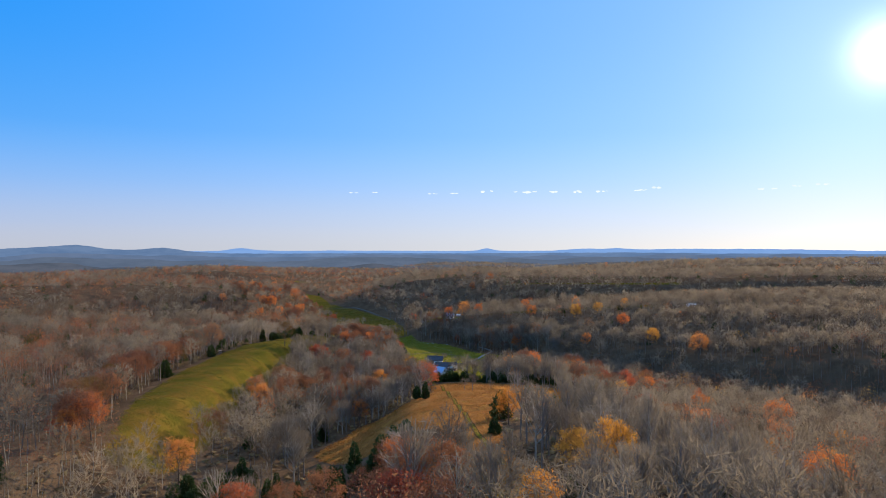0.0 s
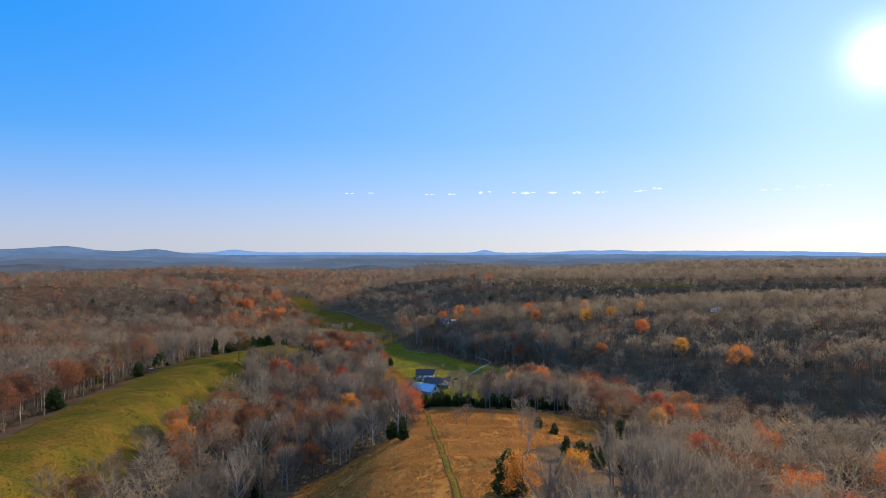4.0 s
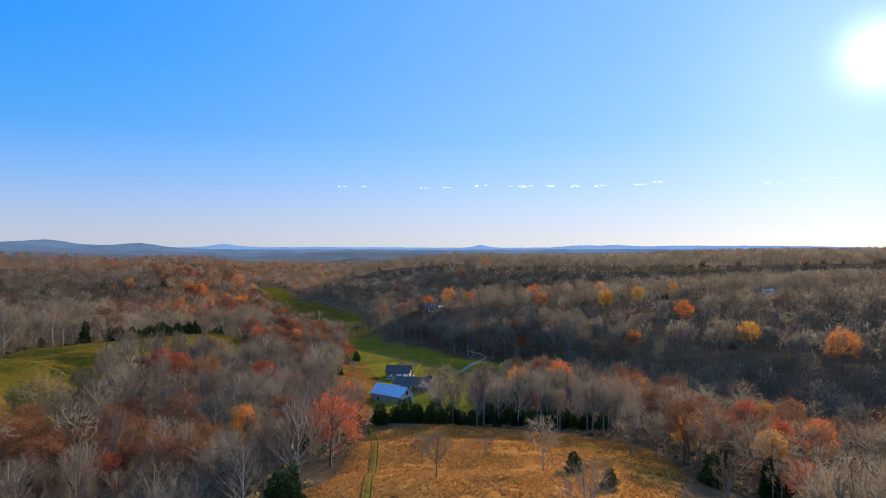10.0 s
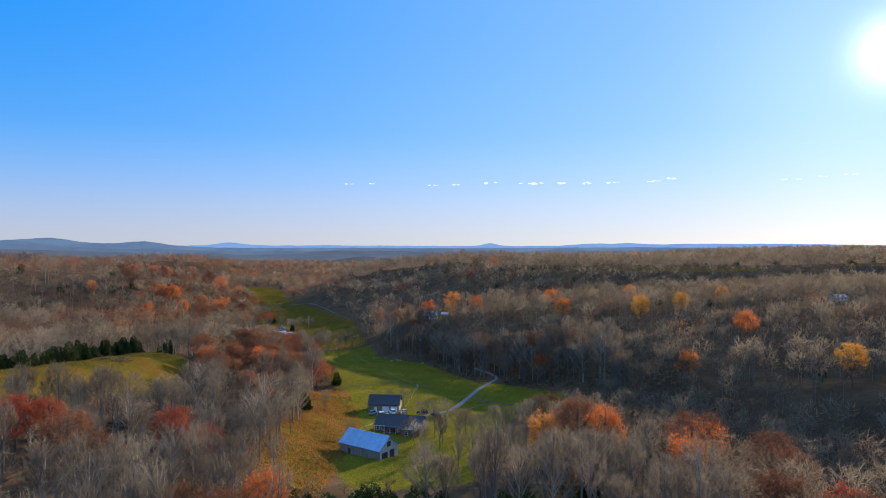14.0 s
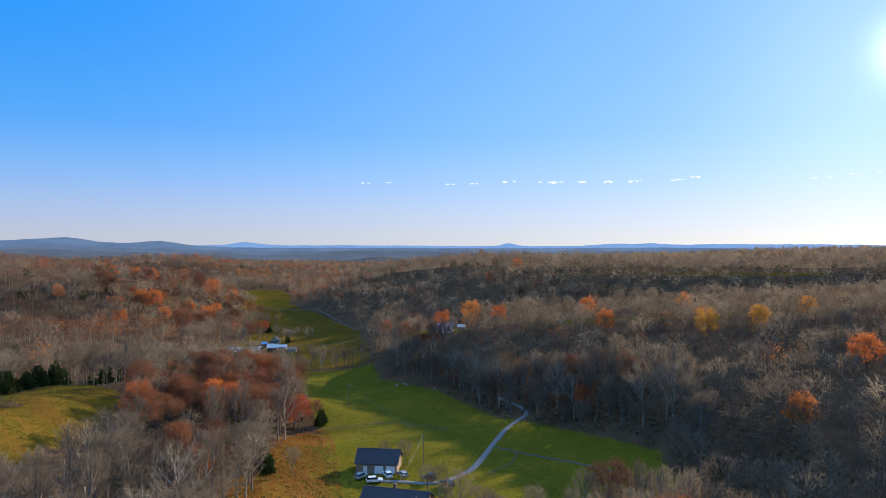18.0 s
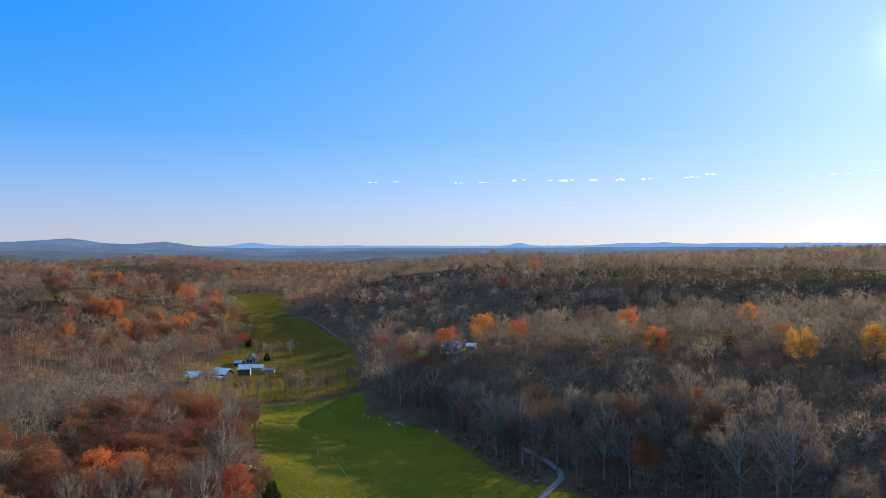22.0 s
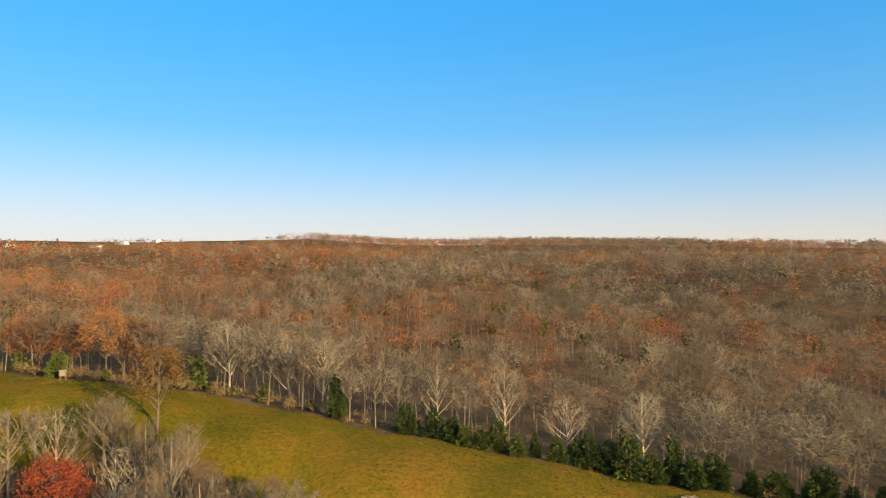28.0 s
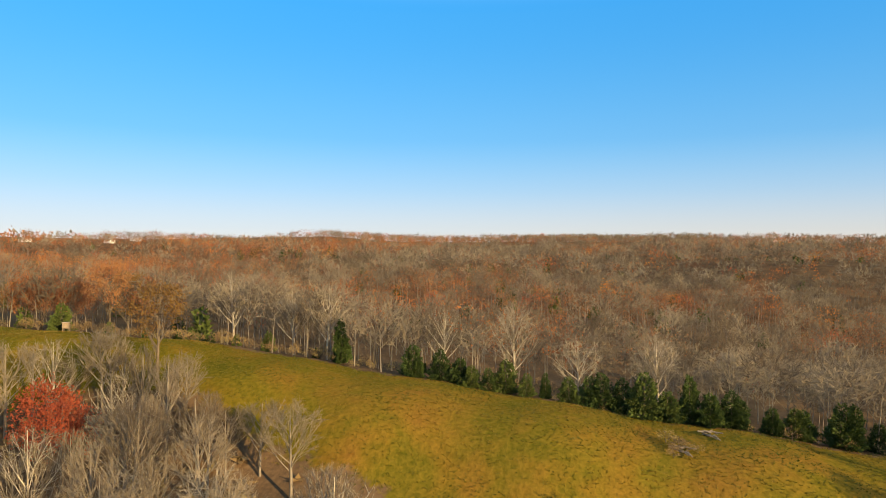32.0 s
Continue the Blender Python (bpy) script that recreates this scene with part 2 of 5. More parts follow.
GROUND = ground_material()
LANE = plain("lane_gravel", (0.115, 0.105, 0.085), 0.95, 0, 1.5, 0.25)
GRAVEL = plain("gravel", (0.20, 0.19, 0.175), 0.95, 0, 1.5, 0.25)
TRODDEN = plain("trodden_grass", (0.125, 0.105, 0.014), 0.95, 0, 0.8, 0.4)
RUT = plain("rut_soil", (0.13, 0.066, 0.022), 0.95, 0, 0.9, 0.35)
for mat in (TRODDEN, RUT, LANE, GRAVEL):
    mat.node_tree.nodes["Principled BSDF"].inputs["Specular IOR Level"].default_value = 0.0
BLUE_TIN = plain("blue_tin", (0.25, 0.38, 0.56), 0.45, 0.1, 0.6, 0.2)
PALE_TIN = plain("pale_tin", (0.62, 0.60, 0.57), 0.55, 0.0, 0.5, 0.22)
RUSTY_TIN = plain("rusty_tin", (0.30, 0.22, 0.17), 0.6, 0.3, 0.5, 0.35)
GREY_BOARD = plain("grey_board", (0.30, 0.27, 0.235), 0.9, 0, 1.5, 0.3, (1, 1, 0.15))
DARK_BOARD = plain("dark_board", (0.075, 0.055, 0.045), 0.9, 0, 1.5, 0.35, (1, 1, 0.15))
PALE_BOARD = plain("pale_board", (0.55, 0.50, 0.42), 0.85, 0, 1.2, 0.2, (1, 1, 0.15))
WHITE_PAINT = plain("white_paint", (0.78, 0.77, 0.74), 0.6, 0, 1.0, 0.08)
BRICK = plain("red_brown_brick", (0.21, 0.11, 0.075), 0.9, 0, 3.5, 0.3)
TAN_SIDING = plain("tan_siding", (0.27, 0.205, 0.14), 0.8, 0, 1.0, 0.12)
SHINGLE = plain("dark_shingle", (0.060, 0.060, 0.068), 0.9, 0, 2.0, 0.35)
BLUE_SIDING = plain("blue_siding", (0.43, 0.45, 0.47), 0.7, 0, 1.0, 0.12)
POST_WOOD = plain("post_wood", (0.19, 0.145, 0.105), 0.9, 0, 2.0, 0.3)
ROCK = plain("pale_rock", (0.30, 0.285, 0.26), 0.9, 0, 2.0, 0.3)
RUBBER = plain("rubber", (0.02, 0.02, 0.02), 0.8)
WHITE_CAR = plain("white_car_paint", (0.78, 0.79, 0.80), 0.25, 0, 1.0, 0.03)
SILVER_CAR = plain("silver_car_paint", (0.42, 0.44, 0.46), 0.3, 0.6, 1.0, 0.05)
DARK_CAR = plain("dark_car_paint", (0.035, 0.042, 0.05), 0.25, 0, 1.0, 0.1)
STEEL = plain("steel", (0.45, 0.45, 0.46), 0.4, 0.9)
CABLE = plain("cable", (0.4, 0.4, 0.4), 0.6)
DRY_TUFT = foliage("dry_tuft", ((0.1, (0.158, 0.099, 0.0225)), (0.45, (0.331, 0.142, 0.0338)), (0.75, (0.403, 0.198, 0.0562)), (0.95, (0.216, 0.158, 0.0338))), 0.35, True)
HAY_TUFT = foliage("hay_tuft", ((0.1, (0.044, 0.06, 0.0064)), (0.5, (0.112, 0.092, 0.0112)), (0.8, (0.192, 0.116, 0.0208)), (0.95, (0.192, 0.092, 0.024))), 0.35, True)
MEADOW_TUFT = foliage("meadow_tuft", ((0.1, (0.136, 0.132, 0.024)), (0.5, (0.248, 0.216, 0.0336)), (0.9, (0.336, 0.252, 0.048))), 0.6, True)
FARM_TUFT = foliage("farm_tuft", ((0.1, (0.119, 0.106, 0.0204)), (0.5, (0.212, 0.157, 0.034)), (0.9, (0.289, 0.183, 0.051))), 0.55, True)
PANE = plain("window_pane", (0.03, 0.035, 0.045), 0.06, 0, 1.0, 0.1)
PANE.node_tree.nodes["Principled BSDF"].inputs["Specular IOR Level"].default_value = 0.6


# ---- lie of the land: ridge, hollow and valley lines with their heights ----
MAIN_VALLEY = [(420, 180, 24), (300, 280, 17), (190, 400, 11), (95, 520, 7), (30, 625, 5), (-45, 720, 4), (-105, 820, 4),
               (-140, 920, 4), (-190, 1040, 5), (-222, 1150, 5), (-268, 1280, 5.5), (-315, 1420, 6), (-330, 1600, 7), (-250, 1850, 8)]
LAND = [
    MAIN_VALLEY,
    [(60, -300, 80), (30, -60, 70), (22, 100, 60), (12, 220, 49), (8, 300, 38), (8, 345, 32), (4, 385, 25), (2, 430, 15), (-2, 490, 11), (-14, 545, 9)],
    [(-70, 60, 40), (-56, 200, 25), (-55, 300, 23), (-52, 400, 22), (-46, 470, 19), (-38, 540, 13), (-36, 585, 9)],
    [(-130, 40, 58), (-105, 200, 49), (-112, 330, 46), (-112, 420, 45), (-105, 500, 38), (-112, 560, 31), (-95, 620, 20), (-80, 660, 10)],
    [(-84, 180, 36), (-77, 260, 31), (-78, 340, 27), (-80, 405, 26), (-77, 460, 27), (-74, 520, 24), (-72, 575, 19)],
    [(-230, 100, 50), (-205, 300, 42), (-190, 430, 34), (-175, 540, 25), (-160, 640, 16), (-140, 700, 8)],
    [(-700, 560, 60), (-520, 690, 60), (-440, 800, 58), (-395, 837, 57), (-327, 870, 54), (-290, 922, 47), (-262, 950, 43), (-236, 995, 31), (-228, 1035, 18)],
    [(-260, 640, 24), (-205, 730, 19), (-160, 770, 10)],
    [(-700, 150, 64), (-520, 300, 56), (-380, 420, 44), (-300, 520, 34)],
    [(108, 640, 22), (138, 655, 33), (170, 660, 40), (255, 662, 47), (420, 640, 49), (650, 600, 54)],
    [(128, 548, 22), (165, 502, 30), (190, 465, 28), (260, 420, 38), (420, 350, 46)],
    [(2, 748, 26), (90, 750, 33), (180, 755, 38), (330, 760, 43), (520, 740, 48)],
    [(-75, 930, 9), (-10, 985, 26), (90, 1022, 51), (300, 1010, 55), (450, 970, 60), (600, 930, 62), (1000, 800, 66)],
    [(180, 1480, 40), (400, 1560, 52), (700, 1640, 62), (1050, 1650, 66), (1600, 1450, 70)],
    [(-15, 815, 9), (90, 838, 12), (250, 845, 18), (450, 825, 28), (650, 780, 38)],
    [(-760, 1600, 30), (-680, 1640, 38), (-585, 1660, 49), (-510, 1665, 45), (-440, 1672, 34), (-395, 1676, 18)],
    [(-700, 1250, 16), (-560, 1340, 12), (-430, 1440, 8)],
    [(-168, 1165, 9), (-132, 1168, 30), (-65, 1168, 47), (28, 1145, 57), (103, 1105, 56), (216, 1062, 55)],
    [(-60, 1000, 20), (-95, 1080, 24)],
    [(90, 150, 44), (110, 260, 28), (130, 340, 18)],
    [(-1500, 700, 86), (-1090, 350, 85), (-1040, 200, 79), (-1000, 50, 90), (-900, -200, 81), (-700, -500, 82)],
    [(112, 598, 20), (165, 585, 34), (240, 560, 41), (340, 520, 46)],
    [(-1060, 440, 84), (-1000, 620, 84), (-970, 850, 83), (-900, 1100, 74)],
    [(-800, -300, 76), (-600, -80, 70), (-430, 40, 60)],
]


def value_noise(x, y, seed=0):
    xi, yi = np.floor(x).astype(np.int64), np.floor(y).astype(np.int64)
    fx, fy = x - xi, y - yi
    fx, fy = fx * fx * (3 - 2 * fx), fy * fy * (3 - 2 * fy)

    def corner(i, j):
        n = (i * 374761393 + j * 668265263 + seed * 974634777) & 0xFFFFFFFF
        n = ((n ^ (n >> 13)) * 1274126177) & 0xFFFFFFFF
        return ((n ^ (n >> 16)) & 0xFFFF) / 65535.0
    a, b, c, d = corner(xi, yi), corner(xi + 1, yi), corner(xi, yi + 1), corner(xi + 1, yi + 1)
    return (a * (1 - fx) + b * fx) * (1 - fy) + (c * (1 - fx) + d * fx) * fy


def along(line, step):
    out = []
    for p, q in zip(line, line[1:]):
        n = max(1, int(math.dist(p[:2], q[:2]) / step))
        out += [tuple(u + (v - u) * k / n for u, v in zip(p, q)) for k in range(n)]
    return np.array(out + [line[-1]], float)


LAND_POINTS = np.concatenate([along(line, 24) for line in LAND])


def raw_height(x, y):
    """The ground's height: a blend of the nearest lines, and rolling hills far off."""
    x, y = np.asarray(x, float), np.asarray(y, float)
    far = np.hypot(x + 50, y - 400)
    north = np.clip((y - 1050) / 250, 0, 1)
    roll = 22 - 9 * north - np.clip(far - 1000, 0, 1500) * 0.004 + (value_noise(x / 420, y / 420, 3) - 0.5) * (62 - 14 * north)
    top, low = np.zeros_like(x), np.zeros_like(x)
    for px, py, pz in LAND_POINTS:
        w = ((x - px) ** 2 + (y - py) ** 2 + 150) ** -2.0
        top += w * pz
        low += w
    base = 9e-10
    z = (top + base * roll) / (low + base)
    away = np.clip((low ** -0.25 - 20) / 80, 0, 1)
    return z + (value_noise(x / 60, y / 60, 5) - 0.5) * 5 * away + (value_noise(x / 170, y / 170, 8) - 0.5) * 8 * away


def spread(lo, hi, fine_lo, fine_hi, step, grow):
    mid = list(np.arange(fine_lo, fine_hi + step / 2, step))
    up, s = [], step
    while (up[-1] if up else mid[-1]) < hi:
        s *= grow
        up.append((up[-1] if up else mid[-1]) + s)
    down, s = [], step
    while (down[-1] if down else mid[0]) > lo:
        s *= grow
        down.append((down[-1] if down else mid[0]) - s)
    return np.array(down[::-1] + mid + up)


GX, GY = spread(-4600, 4600, -420, 420, 6.0, 1.07), spread(-2500, 4700, -60, 1100, 6.0, 1.07)
GRID = raw_height(*np.meshgrid(GX, GY, indexing="ij"))


def height(x, y):
    x, y = np.asarray(x, float), np.asarray(y, float)
    i = np.clip(np.searchsorted(GX, x) - 1, 0, len(GX) - 2)
    j = np.clip(np.searchsorted(GY, y) - 1, 0, len(GY) - 2)
    u, v = (x - GX[i]) / (GX[i + 1] - GX[i]), (y - GY[j]) / (GY[j + 1] - GY[j])
    return (GRID[i, j] * (1 - u) + GRID[i + 1, j] * u) * (1 - v) + (GRID[i, j + 1] * (1 - u) + GRID[i + 1, j + 1] * u) * v


# ---- helpers for meshes ----
def part(name, bm, material, parent=None, label=""):
    me = bpy.data.meshes.new(name)
    bm.to_mesh(me)
    bm.free()
    me.materials.append(material)
    ob = new(name, me)
    if parent:
        ob.parent = parent
    return tagged(ob, label)


def sheet(name, verts, faces, material, parent=None, smooth=False):
    me = bpy.data.meshes.new(name)
    verts, faces = np.asarray(verts, np.float32), np.asarray(faces, np.int32)
    n, k = faces.shape
    me.vertices.add(len(verts))
    me.vertices.foreach_set("co", verts.ravel())
    me.loops.add(n * k)
    me.loops.foreach_set("vertex_index", faces.ravel())
    me.polygons.add(n)
    me.polygons.foreach_set("loop_start", np.arange(0, n * k, k, dtype=np.int32))
    me.polygons.foreach_set("loop_total", np.full(n, k, np.int32))
    if smooth:
        me.polygons.foreach_set("use_smooth", np.ones(n, bool))
    me.update(calc_edges=True)
    me.materials.append(material)
    ob = new(name, me)
    if parent:
        ob.parent = parent
    return ob


def thing(name, x, y, turn=0, label="", category="", group="", z=None, kind=""):
    ob = new(name)
    ob.matrix_basis = pose(x, y, float(height(x, y)) if z is None else z, 0, 0, turn)
    return tagged(ob, label, category, group, kind)


def box(bm, x0, y0, z0, x1, y1, z1):
    v = [bm.verts.new(p) for p in ((x0, y0, z0), (x1, y0, z0), (x1, y1, z0), (x0, y1, z0), (x0, y0, z1), (x1, y0, z1), (x1, y1, z1), (x0, y1, z1))]
    for f in ((3, 2, 1, 0), (4, 5, 6, 7), (0, 1, 5, 4), (1, 2, 6, 5), (2, 3, 7, 6), (3, 0, 4, 7)):
        bm.faces.new([v[i] for i in f])
    return bm


def boxes(*sizes):
    bm = bmesh.new()
    for s in sizes:
        box(bm, *s)
    return bm


def rod(p, q, r0, r1=None, sides=6, bm=None):
    bm = bm or bmesh.new()
    p, q = Vector(p), Vector(q)
    turn = (q - p).to_track_quat("Z", "Y").to_matrix()
    rings = []
    for c, r in ((p, r0), (q, r0 if r1 is None else r1)):
        rings.append([bm.verts.new(c + turn @ Vector((r * math.cos(k * math.tau / sides), r * math.sin(k * math.tau / sides), 0))) for k in range(sides)])
    for k in range(sides):
        bm.faces.new((rings[0][k], rings[0][(k + 1) % sides], rings[1][(k + 1) % sides], rings[1][k]))
    bm.faces.new(rings[0][::-1])
    bm.faces.new(rings[1])
    return bm


# ---- land cover: outlines in the plan ----
LEFT_FIELD = [(-98, 188), (-118, 250), (-129, 325), (-131, 385), (-126, 430), (-121, 470), (-121, 520), (-124, 562), (-104, 574), (-88, 548), (-83, 495),
              (-92, 460), (-101, 437), (-97, 410), (-90, 375), (-93, 300), (-86, 250), (-84, 200)]
SPUR_FIELD = [(-3, 388), (17, 396), (45, 388), (74, 374), (72, 350), (58, 318), (36, 282), (24, 262), (17, 215), (15, 165), (24, 120), (10, 118), (3, 185), (-2, 205),
              (-18, 222), (-38, 238), (-50, 252), (-36, 290), (-15, 301), (-5, 314), (-5, 350)]
PASTURE = [(-98, 712), (-60, 734), (-37, 748), (-28, 712), (5, 681), (31, 630), (47, 618), (64, 601), (86, 572), (84, 530), (60, 505), (40, 480), (26, 448), (-4, 440), (-13, 462),
           (-16, 500), (-19, 535), (-30, 580), (-40, 606), (-50, 636), (-68, 666)]
FARM_MEADOW = [(-100, 722), (-40, 754), (-50, 812), (-70, 890), (-100, 945), (-165, 1085), (-192, 1150), (-222, 1150), (-225, 1080), (-205, 1000), (-166, 930),
               (-150, 850), (-140, 775), (-122, 716)]
FARM_SLOPE = [(-232, 870), (-200, 975), (-182, 930), (-180, 850), (-205, 830)]
BENCH_MEADOW = [(44, 752), (90, 740), (160, 742), (240, 738), (250, 756), (160, 762), (90, 760)]
HOUSE_YARD = [(-28, 760), (-10, 742), (24, 744), (20, 760), (-14, 772)]
RIDGE_PASTURE = [(92, 1004), (180, 984), (300, 957), (345, 946), (350, 960), (290, 976), (190, 1000), (98, 1018)]
RIDGE_FIELD = [(340, 880), (430, 850), (460, 865), (370, 905)]
FAR_MEADOW = [(-440, 1860), (-380, 1850), (-360, 1900), (-430, 1915)]
WEST_CLEARING = [(-420, 470), (-390, 440), (-370, 460), (-400, 490)]
SPUR_FLANK = [(-50, 250), (-36, 200), (-28, 165), (6, 150), (0, 205), (-18, 222)]
DRY_SLOPE = [(-34, 436), (-14, 432), (-12, 468), (-14, 520), (-20, 548), (-32, 590), (-42, 580), (-40, 545), (-40, 505)]
RIGHT_FLANK = [(22, 250), (36, 282), (58, 318), (72, 350), (88, 342), (78, 300), (62, 262), (42, 222), (22, 205)]
LOW_SCRUB = [(-88, 462), (-70, 462), (-64, 490), (-58, 520), (-62, 545), (-84, 540)]
CEDAR_STAND = [(-80, 120), (-12, 120), (-9, 196), (-34, 214), (-76, 222)]
FARM_FLOOR = [(-124, 718), (-150, 725), (-200, 770), (-235, 840), (-235, 920), (-215, 1000), (-205, 1000), (-168, 930), (-152, 850), (-142, 775)]
BROWN_FIELD = [(-244, 1140), (-196, 1146), (-222, 1250), (-258, 1370), (-296, 1430), (-346, 1430), (-322, 1300), (-280, 1220)]
GRASS, HAY, STRAW = [PASTURE, HOUSE_YARD, FAR_MEADOW], [LEFT_FIELD, FARM_MEADOW, BROWN_FIELD, BENCH_MEADOW, RIDGE_PASTURE, RIDGE_FIELD, WEST_CLEARING, DRY_SLOPE], [SPUR_FIELD, FARM_FLOOR]


def inside(x, y, outline):
    """Metres inside an outline (outside: minus)."""
    best, odd = np.full(np.shape(x), 1e9), np.zeros(np.shape(x), bool)
    for (ax, ay), (bx, by) in zip(outline, outline[1:] + outline[:1]):
        dx, dy = bx - ax, by - ay
        k = np.clip(((x - ax) * dx + (y - ay) * dy) / (dx * dx + dy * dy), 0, 1)
        best = np.minimum(best, np.hypot(x - ax - k * dx, y - ay - k * dy))
        if dy:
            odd ^= ((ay > y) != (by > y)) & (x < ax + (y - ay) * dx / dy)
    return np.where(odd, best, -best)


def cover(x, y, outlines):
    return np.max([inside(x, y, o) for o in outlines], axis=0)


def off_line(x, y, line):
    best = np.full(np.shape(x), 1e9)
    for p, q in zip(line, line[1:]):
        dx, dy = q[0] - p[0], q[1] - p[1]
        k = np.clip(((x - p[0]) * dx + (y - p[1]) * dy) / (dx * dx + dy * dy), 0, 1)
        best = np.minimum(best, np.hypot(x - p[0] - k * dx, y - p[1] - k * dy))
    return best


# ---- ground, one sheet to the horizon ----
mx, my = np.meshgrid(GX, GY, indexing="ij")
nx, ny = len(GX), len(GY)
index = np.arange(nx * ny).reshape(nx, ny)
quads = np.stack([index[:-1, :-1], index[1:, :-1], index[1:, 1:], index[:-1, 1:]], -1).reshape(-1, 4)
ground = sheet("ground", np.stack([mx, my, GRID], -1).reshape(-1, 3), quads, GROUND, smooth=True)
tagged(ground, "rolling ground of leaf litter, pasture and dry grass", "ground", kind="structure")
for name, outlines in (("grass", GRASS), ("hay", HAY), ("straw", STRAW)):
    a = ground.data.attributes.new(name, "FLOAT", "POINT")
    a.data.foreach_set("value", np.clip(cover(mx.ravel(), my.ravel(), outlines) if name != "straw" else np.maximum(inside(mx.ravel(), my.ravel(), SPUR_FIELD), np.minimum(inside(mx.ravel(), my.ravel(), FARM_FLOOR), -1.5)), -60, 60).astype(np.float32))


# ---- distance: hills along the horizon, glowing in painted blue haze ----
def distant_hills(name, radius, level, bumps, material, lo=-65, hi=95, label="", rough=0.0):
    """bumps: degrees to the right of north, width, rise in degrees."""
    verts = []
    angles = np.arange(-hi, -lo, 0.15)
    for a in angles:
        rise = level + 0.05 * (float(value_noise(np.array(a * 0.9), np.array(radius), 2)) - 0.5) + 0.03 * (float(value_noise(np.array(a * 4.0), np.array(radius), 4)) - 0.5)
        rise += rough * (float(value_noise(np.array(a * 0.3), np.array(radius), 6)) - 0.5)
        rise += sum(h * math.exp(-abs((a - at) / w) ** 1.6) for at, w, h in bumps)
        rise -= 1.6 * min(1.0, max(0.0, (-a - 56) / 26)) ** 2
        s, c = math.sin(radians(a)), math.cos(radians(a))
        for r, z in ((radius - 150, -60), (radius, 88 + radius * math.tan(radians(rise))), (radius + 120, -60)):
            verts.append((s * r, 250 + c * r, z))
    n = len(angles)
    k = np.arange(n - 1)[:, None] * 3
    faces = np.concatenate([k + np.array([0, 3, 4, 1]), k + np.array([1, 4, 5, 2])])
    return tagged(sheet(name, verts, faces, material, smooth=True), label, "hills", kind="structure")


# aerial haze painted as emission; the surface glows and takes no light
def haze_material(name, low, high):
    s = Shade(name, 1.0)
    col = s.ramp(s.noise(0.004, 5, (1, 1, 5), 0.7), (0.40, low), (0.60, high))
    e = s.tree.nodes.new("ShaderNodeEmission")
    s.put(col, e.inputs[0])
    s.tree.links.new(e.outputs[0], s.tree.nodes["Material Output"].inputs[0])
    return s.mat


# each nearer row glows darker, the thinning haze put into its colour
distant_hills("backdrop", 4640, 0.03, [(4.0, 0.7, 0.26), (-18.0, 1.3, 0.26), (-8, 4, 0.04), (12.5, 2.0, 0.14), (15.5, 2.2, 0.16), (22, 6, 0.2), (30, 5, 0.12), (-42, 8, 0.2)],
              haze_material("blue_haze_glow", (0.18, 0.28, 0.46), (0.21, 0.31, 0.49)), label="hills far off along the horizon, glowing in painted blue haze")
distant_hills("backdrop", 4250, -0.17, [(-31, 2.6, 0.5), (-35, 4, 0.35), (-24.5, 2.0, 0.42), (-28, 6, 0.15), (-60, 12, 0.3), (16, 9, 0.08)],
              haze_material("mid_blue_haze_glow", (0.106, 0.15, 0.224), (0.14, 0.185, 0.258)), label="wooded hills far off behind the valley, glowing in painted blue haze")
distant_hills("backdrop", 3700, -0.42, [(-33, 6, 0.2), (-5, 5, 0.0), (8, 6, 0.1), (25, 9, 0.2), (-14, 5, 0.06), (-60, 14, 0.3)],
              haze_material("near_blue_haze_glow", (0.101, 0.13, 0.18), (0.124, 0.15, 0.201)), label="wooded hills behind the valley, glowing in dim painted blue haze", rough=0.35)
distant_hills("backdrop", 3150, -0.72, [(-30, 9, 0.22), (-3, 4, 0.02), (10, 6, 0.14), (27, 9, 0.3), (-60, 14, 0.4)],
              haze_material("grey_blue_haze_glow", (0.0885, 0.105, 0.132), (0.112, 0.128, 0.156)), label="distant woods glowing in painted grey blue haze", rough=0.5)

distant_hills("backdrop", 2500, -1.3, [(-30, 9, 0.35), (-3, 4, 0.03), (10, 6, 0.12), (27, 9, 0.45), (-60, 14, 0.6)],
              haze_material("grey_haze_glow", (0.0696, 0.075, 0.0864), (0.101, 0.102, 0.112)), label="distant woods glowing in painted grey haze", rough=0.7)
# the clouds' sunlit white is painted as emission; the sun doesn't light them
CLOUD_GLOW = haze_material("cloud", (0.70, 0.70, 0.76), (0.86, 0.82, 0.82))

# ---- small clouds low over the horizon ----


def cloud(azimuth, rise, wide, tall, seed):
    rng = random.Random(seed)
    bm = bmesh.new()
    for k in range(max(3, int(wide / 22))):
        u = rng.uniform(-0.5, 0.5)
        s = rng.uniform(0.5, 1.0) * (1 - abs(u) * 1.2)
        m = Matrix.Translation((u * wide, 0, rng.uniform(-0.2, 0.3) * tall)) @ Matrix.Diagonal((wide * 0.16 * s + 6, 12, tall * 0.42 * s + 1.5, 1))
        bmesh.ops.create_icosphere(bm, subdivisions=2, radius=1, matrix=m)
    for v in bm.verts:
        v.co += noise.noise_vector(v.co * 0.06) * 5
    ob = part("cloud", bm, CLOUD_GLOW)
    r = 4550
    ob.matrix_basis = pose(r * math.sin(radians(azimuth)), 250 + r * math.cos(radians(azimuth)), 95 + r * math.tan(radians(rise)), 0, 0, -azimuth)
    return tagged(ob, "small pale cloud low in the clear sky, its sunlight painted as glow", "cloud", "clouds over the horizon", "structure")


